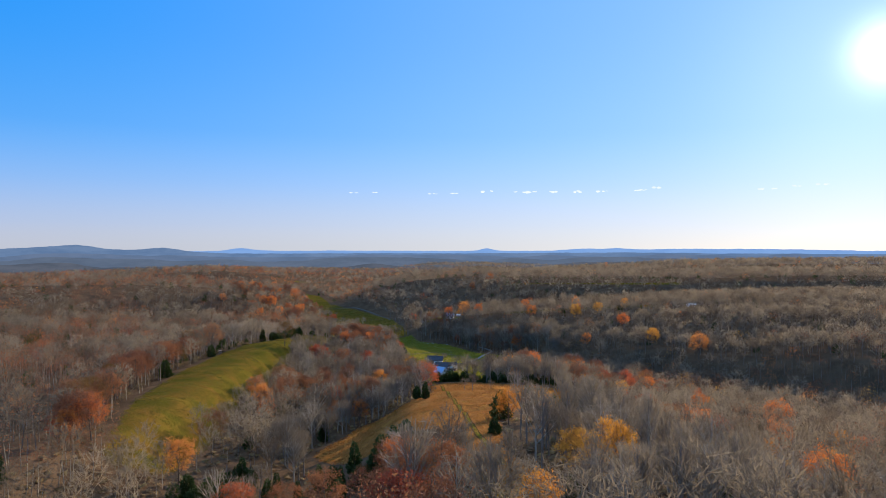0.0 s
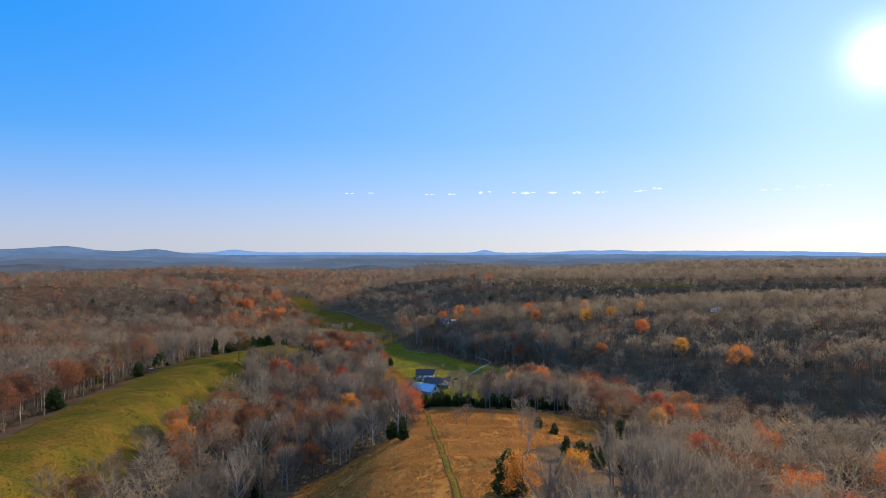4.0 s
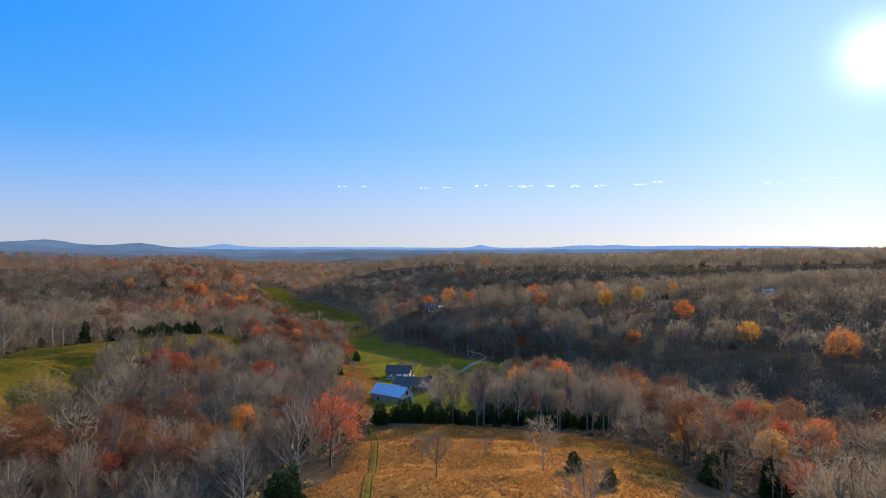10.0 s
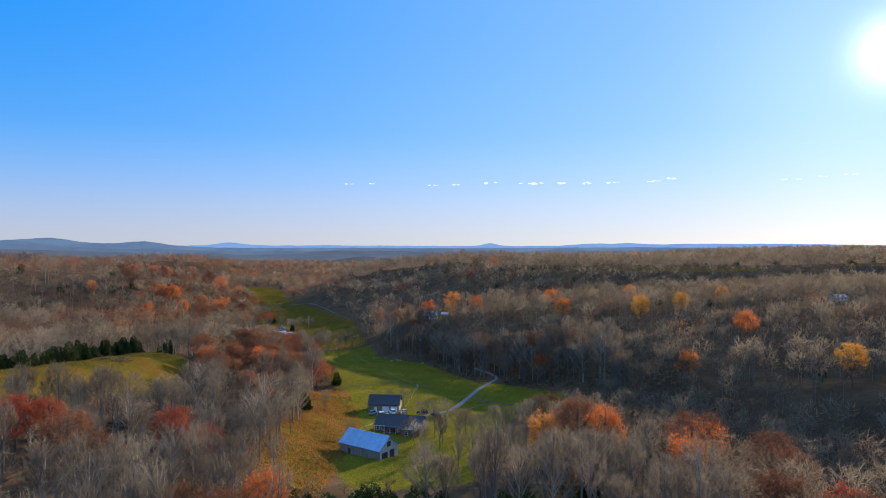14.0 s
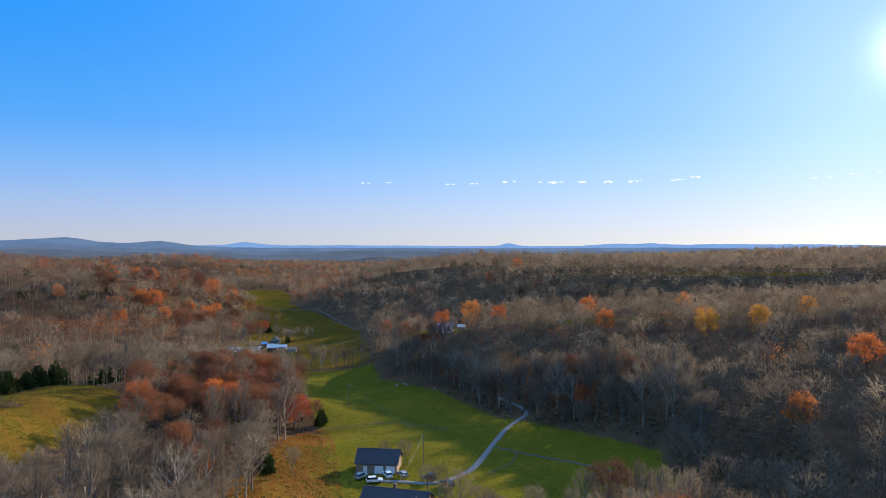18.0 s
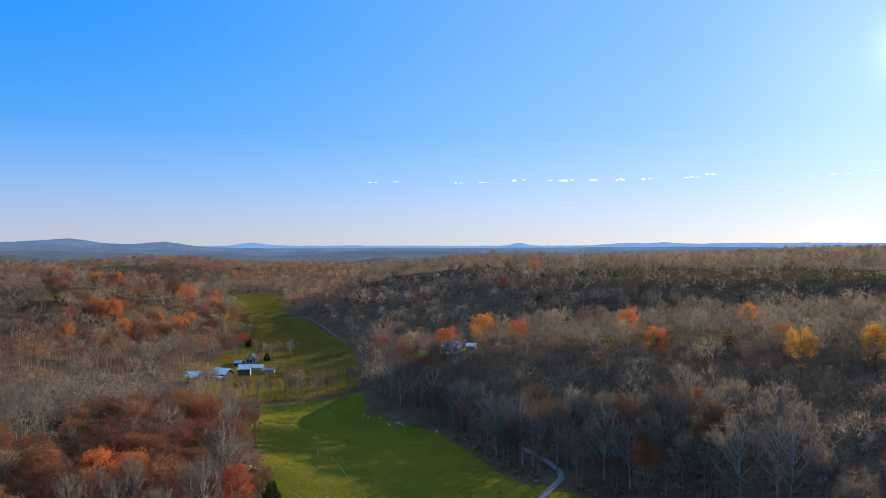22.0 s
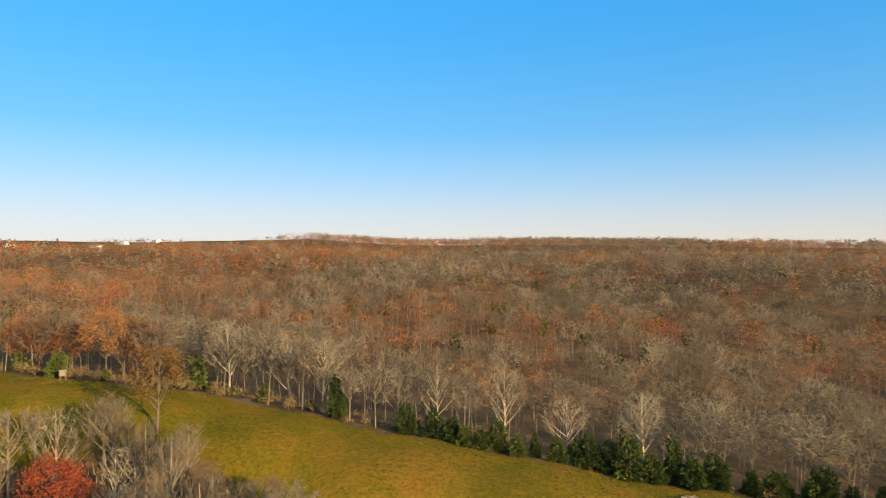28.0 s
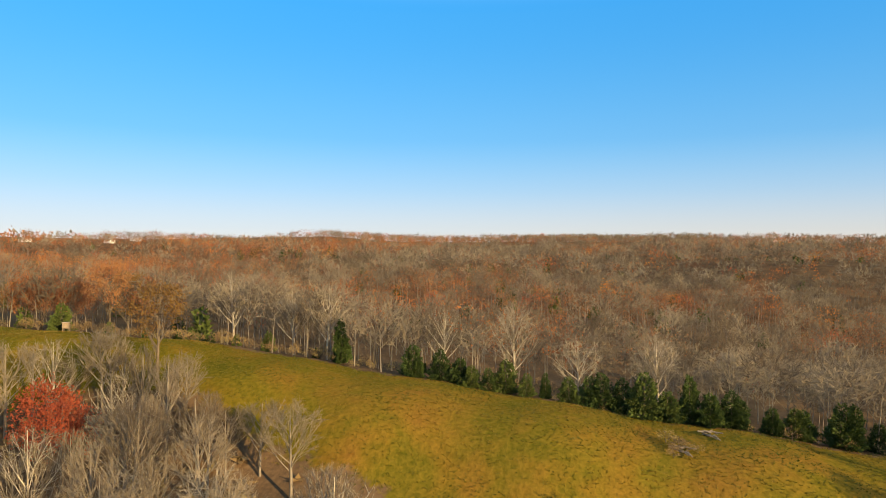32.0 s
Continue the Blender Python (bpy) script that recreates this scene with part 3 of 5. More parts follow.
for n, (px, wide, tall, rise) in enumerate(((617, 70, 5, 5.25), (658, 40, 4, 5.3), (765, 60, 4, 5.2), (808, 60, 5, 5.25), (865, 90, 26, 5.4), (938, 150, 16, 5.3), (990, 70, 22, 5.3),
                                            (1042, 100, 26, 5.3), (1080, 80, 18, 5.3), (1148, 130, 12, 5.3), (1186, 80, 22, 5.45), (1385, 60, 14, 5.05), (1410, 50, 10, 5.05),
                                            (1450, 50, 14, 5.2), (1500, 70, 16, 5.25))):
    cloud(math.degrees(math.atan((px - 784) / 1158)), rise, wide, tall, n)


# ---- roads and tracks ----
def ribbon(name, line, wide, material, lift, label, category, parent=None):
    for _ in range(2):
        bent = [line[0]]
        for p, q in zip(line, line[1:]):
            bent += [(p[0] * 0.75 + q[0] * 0.25, p[1] * 0.75 + q[1] * 0.25), (p[0] * 0.25 + q[0] * 0.75, p[1] * 0.25 + q[1] * 0.75)]
        line = bent + [line[-1]]
    pts = along(line, 3.0)
    way = np.gradient(pts[:, :2], axis=0)
    way /= np.linalg.norm(way, axis=1)[:, None]
    side = np.stack([-way[:, 1], way[:, 0]], -1)
    verts = []
    for p, s, k in zip(pts, side, range(len(pts))):
        w = wide * (0.9 + 0.25 * float(value_noise(np.array(k * 0.35), np.array(1.5), 9)))
        for u, drop in ((-0.5, 0.22), (-0.42, 0.0), (0.0, -0.03), (0.42, 0.0), (0.5, 0.22)):
            q = p[:2] + s * u * w
            verts.append((q[0], q[1], float(height(*q)) + lift - drop))
    n = len(pts)
    k = np.arange(n - 1)[:, None] * 5
    faces = np.concatenate([k + np.array([j, j + 1, j + 6, j + 5]) for j in range(4)])
    ob = sheet(name, verts, faces, material, parent, smooth=True)
    return tagged(ob, label, category, kind="" if parent else "structure")


DRIVE = [(-8, 537), (2, 535), (12, 532), (21, 542), (25, 557), (30, 585), (36, 608), (42, 622), (48, 632), (44, 645), (36, 660)]
SIDE_TRACK = [(31, 580), (45, 572), (62, 562), (80, 545), (92, 520)]
FARM_ROAD = [(-110, 838), (-95, 832), (-70, 838), (-50, 835)]
CREEK_ROAD = [(-71, 887), (-80, 912), (-105, 965), (-134, 1030), (-145, 1052), (-178, 1096), (-215, 1104)]
FIELD_TRACK = [(14, 150), (9, 200), (8, 219), (6, 251), (5, 272), (2, 310), (0, 347), (-4, 386), (-10, 405), (-20, 440)]
ribbon("road", DRIVE, 2.0, GRAVEL, 0.28, "pale gravel drive curving through the pasture", "road")
ribbon("road", SIDE_TRACK, 1.2, LANE, 0.26, "faint gravel track across the pasture", "road")
ribbon("road", FARM_ROAD, 1.0, LANE, 0.26, "dirt lane to the farmhouse", "road")
ribbon("road", CREEK_ROAD, 1.5, LANE, 0.3, "grey lane along the foot of the woods", "road")
ribbon("road", FIELD_TRACK, 2.0, TRODDEN, 0.1, "green trodden track down the dry grass field", "track")
for off in (-0.75, 0.75):
    ribbon("wheel_rut", [(x + off, y) for x, y in FIELD_TRACK], 0.4, RUT, 0.16, "bare wheel rut along the field track", "track")


# ---- buildings ----
def prism(bm, pts, y0, y1):
    """A flat outline in x and z, drawn out along y."""
    a, b = [bm.verts.new((x, y0, z)) for x, z in pts], [bm.verts.new((x, y1, z)) for x, z in pts]
    n = len(pts)
    bm.faces.new(a[::-1])
    bm.faces.new(b)
    for k in range(n):
        bm.faces.new((a[k], a[(k + 1) % n], b[(k + 1) % n], b[k]))
    bmesh.ops.recalc_face_normals(bm, faces=bm.faces)
    return bm


def turned(bm, degrees):
    bmesh.ops.rotate(bm, verts=bm.verts, matrix=Matrix.Rotation(radians(degrees), 3, "Z"))
    return bm


def roof_slope(length, half, eave, ridge, side, over=0.45, thick=0.14):
    """One slope of a gable roof whose ridge runs along x; side is 1 or -1."""
    rise = (ridge - eave) / half
    y1, z1 = -side * (half + over), eave - rise * over
    bm = bmesh.new()
    pts = [(0.0, ridge), (y1, z1), (y1, z1 + thick), (0.0, ridge + thick)]
    a = [bm.verts.new((-length / 2 - over, y, z)) for y, z in pts]
    b = [bm.verts.new((length / 2 + over, y, z)) for y, z in pts]
    for k in range(4):
        bm.faces.new((a[k], a[(k + 1) % 4], b[(k + 1) % 4], b[k]))
    bm.faces.new(a[::-1])
    bm.faces.new(b)
    bmesh.ops.recalc_face_normals(bm, faces=bm.faces)
    return bm


def window_on(ob, x, y, z, wide, tall, face, frame_mat):
    """A window proud of a wall; face is the degrees that its outside looks to, 0 for -y."""
    f = part("window", turned(boxes((-wide / 2 - 0.08, -0.06, -0.08, wide / 2 + 0.08, 0.02, 0.0), (-wide / 2 - 0.08, -0.06, tall, wide / 2 + 0.08, 0.02, tall + 0.08),
                                    (-wide / 2 - 0.08, -0.06, 0.0, -wide / 2, 0.02, tall), (wide / 2, -0.06, 0.0, wide / 2 + 0.08, 0.02, tall),
                                    (-wide / 2, -0.05, tall / 2 - 0.03, wide / 2, 0.0, tall / 2 + 0.03)), face), frame_mat, ob)
    f.matrix_basis = pose(x, y, z)
    part("pane", turned(boxes((-wide / 2, -0.03, 0.0, wide / 2, -0.01, tall)), face), PANE, f, "dark glass pane")
    return f


def door_on(ob, x, y, z, wide, tall, face, mat, label=""):
    bm = boxes((-wide / 2, -0.07, 0, wide / 2, -0.01, tall), (-wide / 2 - 0.09, -0.05, 0, -wide / 2, 0.0, tall + 0.09), (wide / 2, -0.05, 0, wide / 2 + 0.09, 0.0, tall + 0.09),
               (-wide / 2, -0.05, tall, wide / 2, 0.0, tall + 0.09))
    d = part("door", turned(bm, face), mat, ob, label)
    d.matrix_basis = pose(x, y, z)
    return d


def gable_building(name, x, y, turn, length, width, eave, ridge, wall_mat, gable_mat, roof_mat, label, category, group="", ribs=0.0, z=None, sink=1.2, roof_label=""):
    """Walls with thickness, gables and a two-sided roof; the ridge runs along the local x."""
    ob = thing(name, x, y, turn, label, category, group, z)
    h, w, t = length / 2, width / 2, 0.18
    part("wall", boxes((-h, -w, -sink, h, -w + t, eave)), wall_mat, ob)
    part("wall", boxes((-h, w - t, -sink, h, w, eave)), wall_mat, ob)
    for s in (-1, 1):
        bm = turned(prism(bmesh.new(), [(-w + t, -sink), (w - t, -sink), (w - t, eave), (0, ridge - 0.02), (-w + t, eave)], -t / 2, t / 2), 90)
        g = part("gable", bm, gable_mat, ob)
        g.matrix_basis = pose(s * (h - t / 2), 0, 0)
    for s in (1, -1):
        slope = part("roof", roof_slope(length, w, eave, ridge, s), roof_mat, ob, roof_label)
        n = int(length / ribs) if ribs else 0
        drop = (ridge - eave) / w * (w + 0.4)
        for k in range(n + 1 if n else 0):
            rx = -h + k * length / n
            bar = rod((rx, 0, ridge + 0.16), (rx, -s * (w + 0.4), ridge - drop + 0.16), 0.04, sides=4)
            part("seam", bar, roof_mat, slope)
    part("ridge_cap", boxes((-h - 0.45, -0.14, ridge + 0.1, h + 0.45, 0.14, ridge + 0.2)), roof_mat, ob)
    return ob


# the old barn, its long side to the field
barn = gable_building("barn", -5.5, 481.0, -35, 16.5, 9.0, 3.8, 7.1, GREY_BOARD, PALE_BOARD, BLUE_TIN, "weathered board barn with a blue tin roof", "barn", ribs=0.8, roof_label="blue tin roof slope", sink=2.5)
for k in range(30):
    bx = -8.2 + k * 0.56
    part("board", boxes((bx, -4.56, -0.8, bx + 0.5, -4.5, 3.7)), GREY_BOARD, barn)
for k in range(16):
    by = -4.4 + k * 0.56
    part("board", boxes((8.25, by, -0.8, 8.31, by + 0.48, 3.7 + (1 - abs(by + 0.24) / 4.5) * 2.9)), PALE_BOARD, barn)
# the openings are flat dark panels that stand for the shade inside
part("opening", boxes((8.3, -3.4, -0.9, 8.36, -0.6, 2.6)), DARK_BOARD, barn, "dark panel painted as the shade inside an open doorway")
part("opening", boxes((8.3, 0.4, -0.9, 8.36, 2.6, 2.8)), DARK_BOARD, barn, "dark panel painted as the shade inside an open doorway")
part("hatch", boxes((8.3, -0.8, 4.0, 8.37, 0.8, 5.6)), DARK_BOARD, barn, "dark hayloft hatch")
part("opening", boxes((-4.6, -4.6, 0.4, -3.6, -4.55, 2.4)), DARK_BOARD, barn, "dark panel painted as the shade inside a window opening")
lean = part("lean_to_roof", boxes((-5.5, 4.5, 2.5, 5.5, 7.2, 2.62)), RUSTY_TIN, barn, "rusty tin lean-to roof")
for px in (-5.2, 0.0, 5.2):
    part("post", boxes((px - 0.1, 6.9, -1.5, px + 0.1, 7.1, 2.5)), POST_WOOD, barn)

# the brick house with its front wing and porch
house = gable_building("house", 2.6, 514.0, -13, 17.0, 9.5, 2.7, 5.4, BRICK, BRICK, SHINGLE, "brick ranch house with a dark shingle roof", "house", roof_label="dark shingle roof slope")
for s in (-1, 1):
    slope = part("roof", turned(roof_slope(9.0, 3.6, 2.75, 4.9, s), 90), SHINGLE, house, "shingle slope of the front wing")
    slope.matrix_basis = pose(6.0, -5.2, 0)
part("wall", boxes((2.5, -9.4, -1.2, 9.5, -9.22, 2.7)), BRICK, house)
part("wall", boxes((2.5, -9.22, -1.2, 2.68, -4.75, 2.7)), BRICK, house)
part("wall", boxes((9.32, -9.22, -1.2, 9.5, -4.75, 2.7)), BRICK, house)
gb = part("gable", prism(bmesh.new(), [(-3.5, 2.7), (3.5, 2.7), (0, 4.85)], -0.09, 0.09), WHITE_PAINT, house, "white painted gable")
gb.matrix_basis = pose(6.0, -9.3, 0)
part("porch_roof", boxes((-4.5, -7.4, 2.5, 2.4, -4.76, 2.62)), SHINGLE, house)
part("porch_floor", boxes((-4.5, -7.3, -1.0, 2.4, -4.76, 0.15)), GRAVEL, house)
for px in (-4.3, -2.1, 0.1, 2.2):
    part("porch_post", boxes((px - 0.08, -7.25, 0.15, px + 0.08, -7.1, 2.5)), WHITE_PAINT, house, "white porch post")
for wx in (-7.4, -5.6, -2.6):
    window_on(house, wx, -4.78, 0.9, 1.0, 1.3, 0, WHITE_PAINT)
for wx in (4.6, 7.4):
    window_on(house, wx, -9.43, 0.9, 1.0, 1.3, 0, WHITE_PAINT)
for wy in (-2.2, 2.0):
    window_on(house, -8.53, wy, 0.9, 1.0, 1.3, -90, WHITE_PAINT)
door_on(house, 0.2, -4.76, 0.15, 1.0, 2.05, 0, WHITE_PAINT, "white front door")
part("gutter", boxes((-8.9, -5.35, 2.35, 2.3, -5.22, 2.5)), WHITE_PAINT, house, "white gutter")
part("downpipe", boxes((-8.65, -4.95, -0.6, -8.55, -4.85, 2.4)), WHITE_PAINT, house)
part("chimney", boxes((-1.4, 1.0, 3.5, -0.6, 1.8, 6.3)), BRICK, house)

garage = gable_building("garage", -6.5, 548.0, -4, 12.6, 8.5, 3.2, 6.2, TAN_SIDING, TAN_SIDING, SHINGLE, "long tan garage with a dark roof and white doors", "garage", roof_label="dark shingle roof slope")
for gx, gw in ((0.8, 2.5), (4.3, 2.5)):
    d = door_on(garage, gx, -4.27, 0.0, gw, 2.3, 0, WHITE_PAINT, "white overhead garage door")
    for k in range(1, 4):
        part("door_panel", boxes((-gw / 2 + 0.05, -0.09, k * 0.57 - 0.5, gw / 2 - 0.05, -0.072, k * 0.57 - 0.02)), WHITE_PAINT, d)
door_on(garage, -3.4, -4.27, 0.0, 1.0, 2.1, 0, WHITE_PAINT, "white side door")
window_on(garage, -6.33, 0.6, 1.1, 0.9, 1.1, -90, WHITE_PAINT)

# the farm across the creek
farm = "sheds of the old farm"
shed = gable_building("shed", -125, 755, 24, 8.0, 7.0, 3.6, 5.8, DARK_BOARD, DARK_BOARD, PALE_TIN, "dark board shed with a pale tin roof", "shed", farm)
door_on(shed, 0.5, -3.52, 0, 2.2, 2.4, 0, DARK_BOARD)
shed = gable_building("barn", -120, 779, -20, 11.0, 7.5, 3.2, 5.6, DARK_BOARD, DARK_BOARD, PALE_TIN, "low dark barn with a pale sheet metal roof", "barn", farm)
low = part("lean_to_roof", boxes((-5.4, -7.4, 2.0, 5.4, -3.8, 2.12)), PALE_TIN, shed, "pale tin lean-to roof")
for px in (-5.2, -1.8, 1.8, 5.2):
    part("post", boxes((px - 0.1, -7.2, -0.8, px + 0.1, -7.0, 2.0)), POST_WOOD, shed)
shed = gable_building("shed", -113, 796, 12, 6.5, 5.5, 4.2, 6.2, DARK_BOARD, GREY_BOARD, PALE_TIN, "tall board shed with a bright tin roof", "shed", farm)
shed = gable_building("shed", -112, 812, 8, 8.5, 5.0, 2.4, 3.6, GREY_BOARD, GREY_BOARD, PALE_TIN, "long low shed with a bright tin roof", "shed", farm)
shed = gable_building("shed", -102, 806, 8, 6.5, 4.5, 2.0, 2.9, GREY_BOARD, GREY_BOARD, RUSTY_TIN, "low shed with a dull tin roof", "shed", farm)
shed = gable_building("shed", -128, 826, 10, 4.0, 3.5, 2.3, 3.4, DARK_BOARD, DARK_BOARD, BLUE_TIN, "small dark shed with a bluish roof", "shed", farm)
farmhouse = gable_building("farmhouse", -124, 841, 100, 8.6, 6.8, 2.7, 5.6, GREY_BOARD, GREY_BOARD, SHINGLE, "grey board farmhouse with a steep dark roof", "house")
for wy in (-2.0, 2.0):
    window_on(farmhouse, -4.33, wy, 0.9, 1.0, 1.4, -90, WHITE_PAINT)
window_on(farmhouse, -4.33, 0, 3.2, 0.8, 1.0, -90, WHITE_PAINT)
door_on(farmhouse, -4.32, 0, 0, 1.0, 2.05, -90, DARK_BOARD, "dark front door")
part("porch_roof", boxes((-6.4, -3.2, 2.3, -4.4, 3.2, 2.42)), SHINGLE, farmhouse)
for wy in (-3.0, -1.1, 1.1, 3.0):
    part("porch_post", boxes((-6.3, wy - 0.07, -0.6, -6.16, wy + 0.07, 2.3)), WHITE_PAINT, farmhouse)

# the blue house on the bench among orange trees
blue = gable_building("house", 8, 750, -12, 9.0, 7.0, 3.6, 5.5, BLUE_SIDING, BLUE_SIDING, BLUE_TIN, "two-storey pale blue house with a blue metal roof", "house")
part("porch_floor", boxes((-4.5, -5.4, -1.0, 4.5, -3.6, 0.3)), WHITE_PAINT, blue)
part("porch_roof", boxes((-4.6, -5.5, 2.4, 4.6, -3.6, 2.5)), BLUE_TIN, blue)
for px in (-4.3, -1.4, 1.4, 4.3):
    part("porch_post", boxes((px - 0.08, -5.35, 0.3, px + 0.08, -5.2, 2.4)), WHITE_PAINT, blue)
for wx in (-3.0, 0.0, 3.0):
    window_on(blue, wx, -3.53, 2.62, 0.8, 0.8, 0, WHITE_PAINT)
for wx in (-3.0, 3.0):
    window_on(blue, wx, -3.53, 0.7, 0.9, 1.3, 0, WHITE_PAINT)
door_on(blue, 0, -3.52, 0.3, 0.95, 2.0, 0, WHITE_PAINT)
annex = gable_building("shed", 18, 752, -12, 4.2, 3.4, 2.1, 3.1, TAN_SIDING, TAN_SIDING, PALE_TIN, "small tan outbuilding with a pale roof", "shed")

# buildings far off on the ridges
ridge_house = gable_building("house", 251, 661, 14, 8.0, 5.0, 2.3, 3.4, WHITE_PAINT, WHITE_PAINT, PALE_TIN, "low white house with a bright roof on the ridge", "house")
for wx in (-2.6, 0, 2.6):
    window_on(ridge_house, wx, -2.53, 0.8, 0.9, 1.1, 0, WHITE_PAINT)
for fx, fy, ft, fl in ((-648, -194, 70, 26), (-713, -128, 62, 30), (-805, -165, 66, 34), (-860, -150, 60, 22)):
    gable_building("long_barn", fx, fy, ft, fl * 0.75, 7, 2.4, 3.8, WHITE_PAINT, WHITE_PAINT, PALE_TIN, "long white farm building far off on the ridge", "barn", "long white buildings on the ridge", z=float(height(fx, fy)) + 0.5, sink=4)

# the raised hunting blind at the edge of the hay field
blind = thing("hunting_blind", -130.5, 383, 30, "small weathered hunting blind at the field edge", "hut")
part("cabin", boxes((-0.7, -0.7, 0.9, 0.7, 0.7, 2.2)), POST_WOOD, blind)
part("roof", boxes((-0.85, -0.85, 2.2, 0.85, 0.85, 2.3)), RUSTY_TIN, blind)
# dark panel in place of the shade within the blind's slot
part("opening", boxes((-0.5, -0.73, 1.5, 0.5, -0.7, 2.0)), DARK_BOARD, blind)
for lx in (-0.6, 0.6):
    for ly in (-0.6, 0.6):
        part("leg", boxes((lx - 0.06, ly - 0.06, -0.3, lx + 0.06, ly + 0.06, 0.9)), POST_WOOD, blind)


# ---- cars in the yard ----
def car(x, y, turn, paint, label, tall=1.7, length=4.7):
    ob = thing("car", x, y, turn, label, "car", "cars parked in the yard", z=float(height(x, y)) + 0.3)
    h = length / 2
    body = prism(bmesh.new(), [(-h, 0.35), (h, 0.35), (h, 0.75), (h - 0.15, 0.92), (h * 0.42, 1.02), (-h + 0.05, 1.05), (-h, 0.9)], -0.9, 0.9)
    bmesh.ops.bevel(body, geom=[e for e in body.edges], offset=0.05, segments=1, affect="EDGES")
    part("body", body, paint, ob)
    cab = prism(bmesh.new(), [(h * 0.42, 1.02), (h * 0.12, tall - 0.05), (-h * 0.75, tall - 0.05), (-h + 0.15, 1.05)], -0.78, 0.78)
    part("windows", cab, PANE, ob, "dark car glass")
    part("roof", boxes((-h * 0.76, -0.76, tall - 0.06, h * 0.13, 0.76, tall)), paint, ob)
    for sx, sy in ((0.62, 0.82), (0.62, -0.82), (-0.62, 0.82), (-0.62, -0.82)):
        w = part("wheel", rod((0, -0.11, 0), (0, 0.11, 0), 0.34, sides=14), RUBBER, ob)
        w.matrix_basis = pose(sx * h, sy, 0.34)
        part("rim", rod((0, -0.12, 0), (0, 0.12, 0), 0.2, sides=10), STEEL, w)
    for sy in (-0.6, 0.6):
        part("headlight", boxes((h - 0.02, sy - 0.18, 0.66, h + 0.02, sy + 0.18, 0.8)), WHITE_PAINT, ob)
        part("tail_light", boxes((-h - 0.02, sy - 0.15, 0.7, -h + 0.02, sy + 0.15, 0.88)), BRICK, ob, "red tail light")
    return ob


car(-10.5, 538.5, 60, SILVER_CAR, "grey car parked by the garage")
car(-6.0, 534.5, 12, WHITE_CAR, "white sport utility car in the gravel yard")
car(-3.0, 540.0, 115, WHITE_CAR, "white car parked before the garage door")
car(1.5, 540.0, 120, SILVER_CAR, "silver car parked before the garage", 1.5)
car(9.5, 536.0, 178, DARK_CAR, "dark sport utility car on the drive", 1.8)
car(15.0, 530.5, 130, DARK_CAR, "dark car parked beside the drive", 1.5)


# ---- poles, wires and fences ----
def utility_pole(x, y, tall, turn, label):
    ob = thing("utility_pole", x, y, turn, label, "pole", "poles in the valley")
    part("pole", rod((0, 0, -0.6), (0, 0, tall), 0.16, 0.11, 8), POST_WOOD, ob)
    part("crossarm", boxes((-1.1, -0.06, tall - 0.7, 1.1, 0.06, tall - 0.56)), POST_WOOD, ob)
    for px in (-1.0, 0.0, 1.0):
        part("insulator", rod((px, 0, tall - 0.56), (px, 0, tall - 0.36), 0.05, 0.03, 6), PALE_TIN, ob)
    return ob


utility_pole(-29.5, 624, 10, 20, "wooden utility pole standing in the pasture")
utility_pole(7, 551, 9.5, 60, "wooden utility pole beside the garage")
utility_pole(-22, 770, 9, 0, "wooden utility pole by the blue house")
utility_pole(-42, 470, 8.5, 70, "wooden utility pole at the edge of the woods")


def wire(p, q, sag, label):
    ob = tagged(new("wire"), label, "wire", "wires in the valley")
    pts = [Vector(p).lerp(Vector(q), k / 12) - Vector((0, 0, sag * 4 * (k / 12) * (1 - k / 12))) for k in range(13)]
    bm = bmesh.new()
    for a, b in zip(pts, pts[1:]):
        rod(a, b, 0.02, sides=4, bm=bm)
    part("strand", bm, CABLE, ob)
    return ob


def over(x, y, up):
    return (x, y, float(height(x, y)) + up)


wire(over(7, 551, 9.2), over(2, 515, 5.2), 0.5, "thin bright wire from the pole to the house")
wire(over(-6, 516, 3.0), over(-11, 487, 6.2), 0.3, "thin wire from the house to the barn")
wire(over(-29.5, 624, 9.6), over(7, 551, 9.2), 0.8, "thin wire between two poles in the pasture")


def fence(line, gap, label, tall=1.25):
    ob = tagged(new("fence"), label, "fence", "fences of the pasture")
    pts = along([(*p, 0) for p in line], gap)
    rng = random.Random(len(pts))
    tops = []
    for x, y, _ in pts:
        z = float(height(x, y))
        h = tall * rng.uniform(0.92, 1.06)
        part("post", rod((x, y, z - 0.3), (x + rng.uniform(-0.05, 0.05), y, z + h), 0.085, 0.075, 6), POST_WOOD, ob)
        tops.append((x, y, z))
    for a, b in zip(tops, tops[1:]):
        for f in (0.38, 0.68, 0.95):
            part("rail", rod((a[0], a[1], a[2] + tall * f), (b[0], b[1], b[2] + tall * f), 0.045, sides=4), POST_WOOD, ob)
    return ob


fence([(-44, 590), (-30, 589), (-12, 596), (6, 601), (14, 598)], 2.6, "wooden rail fence across the pasture")
fence([(27, 541), (33, 552), (36, 562), (38, 574)], 2.6, "wooden rail fence beside the gravel drive")


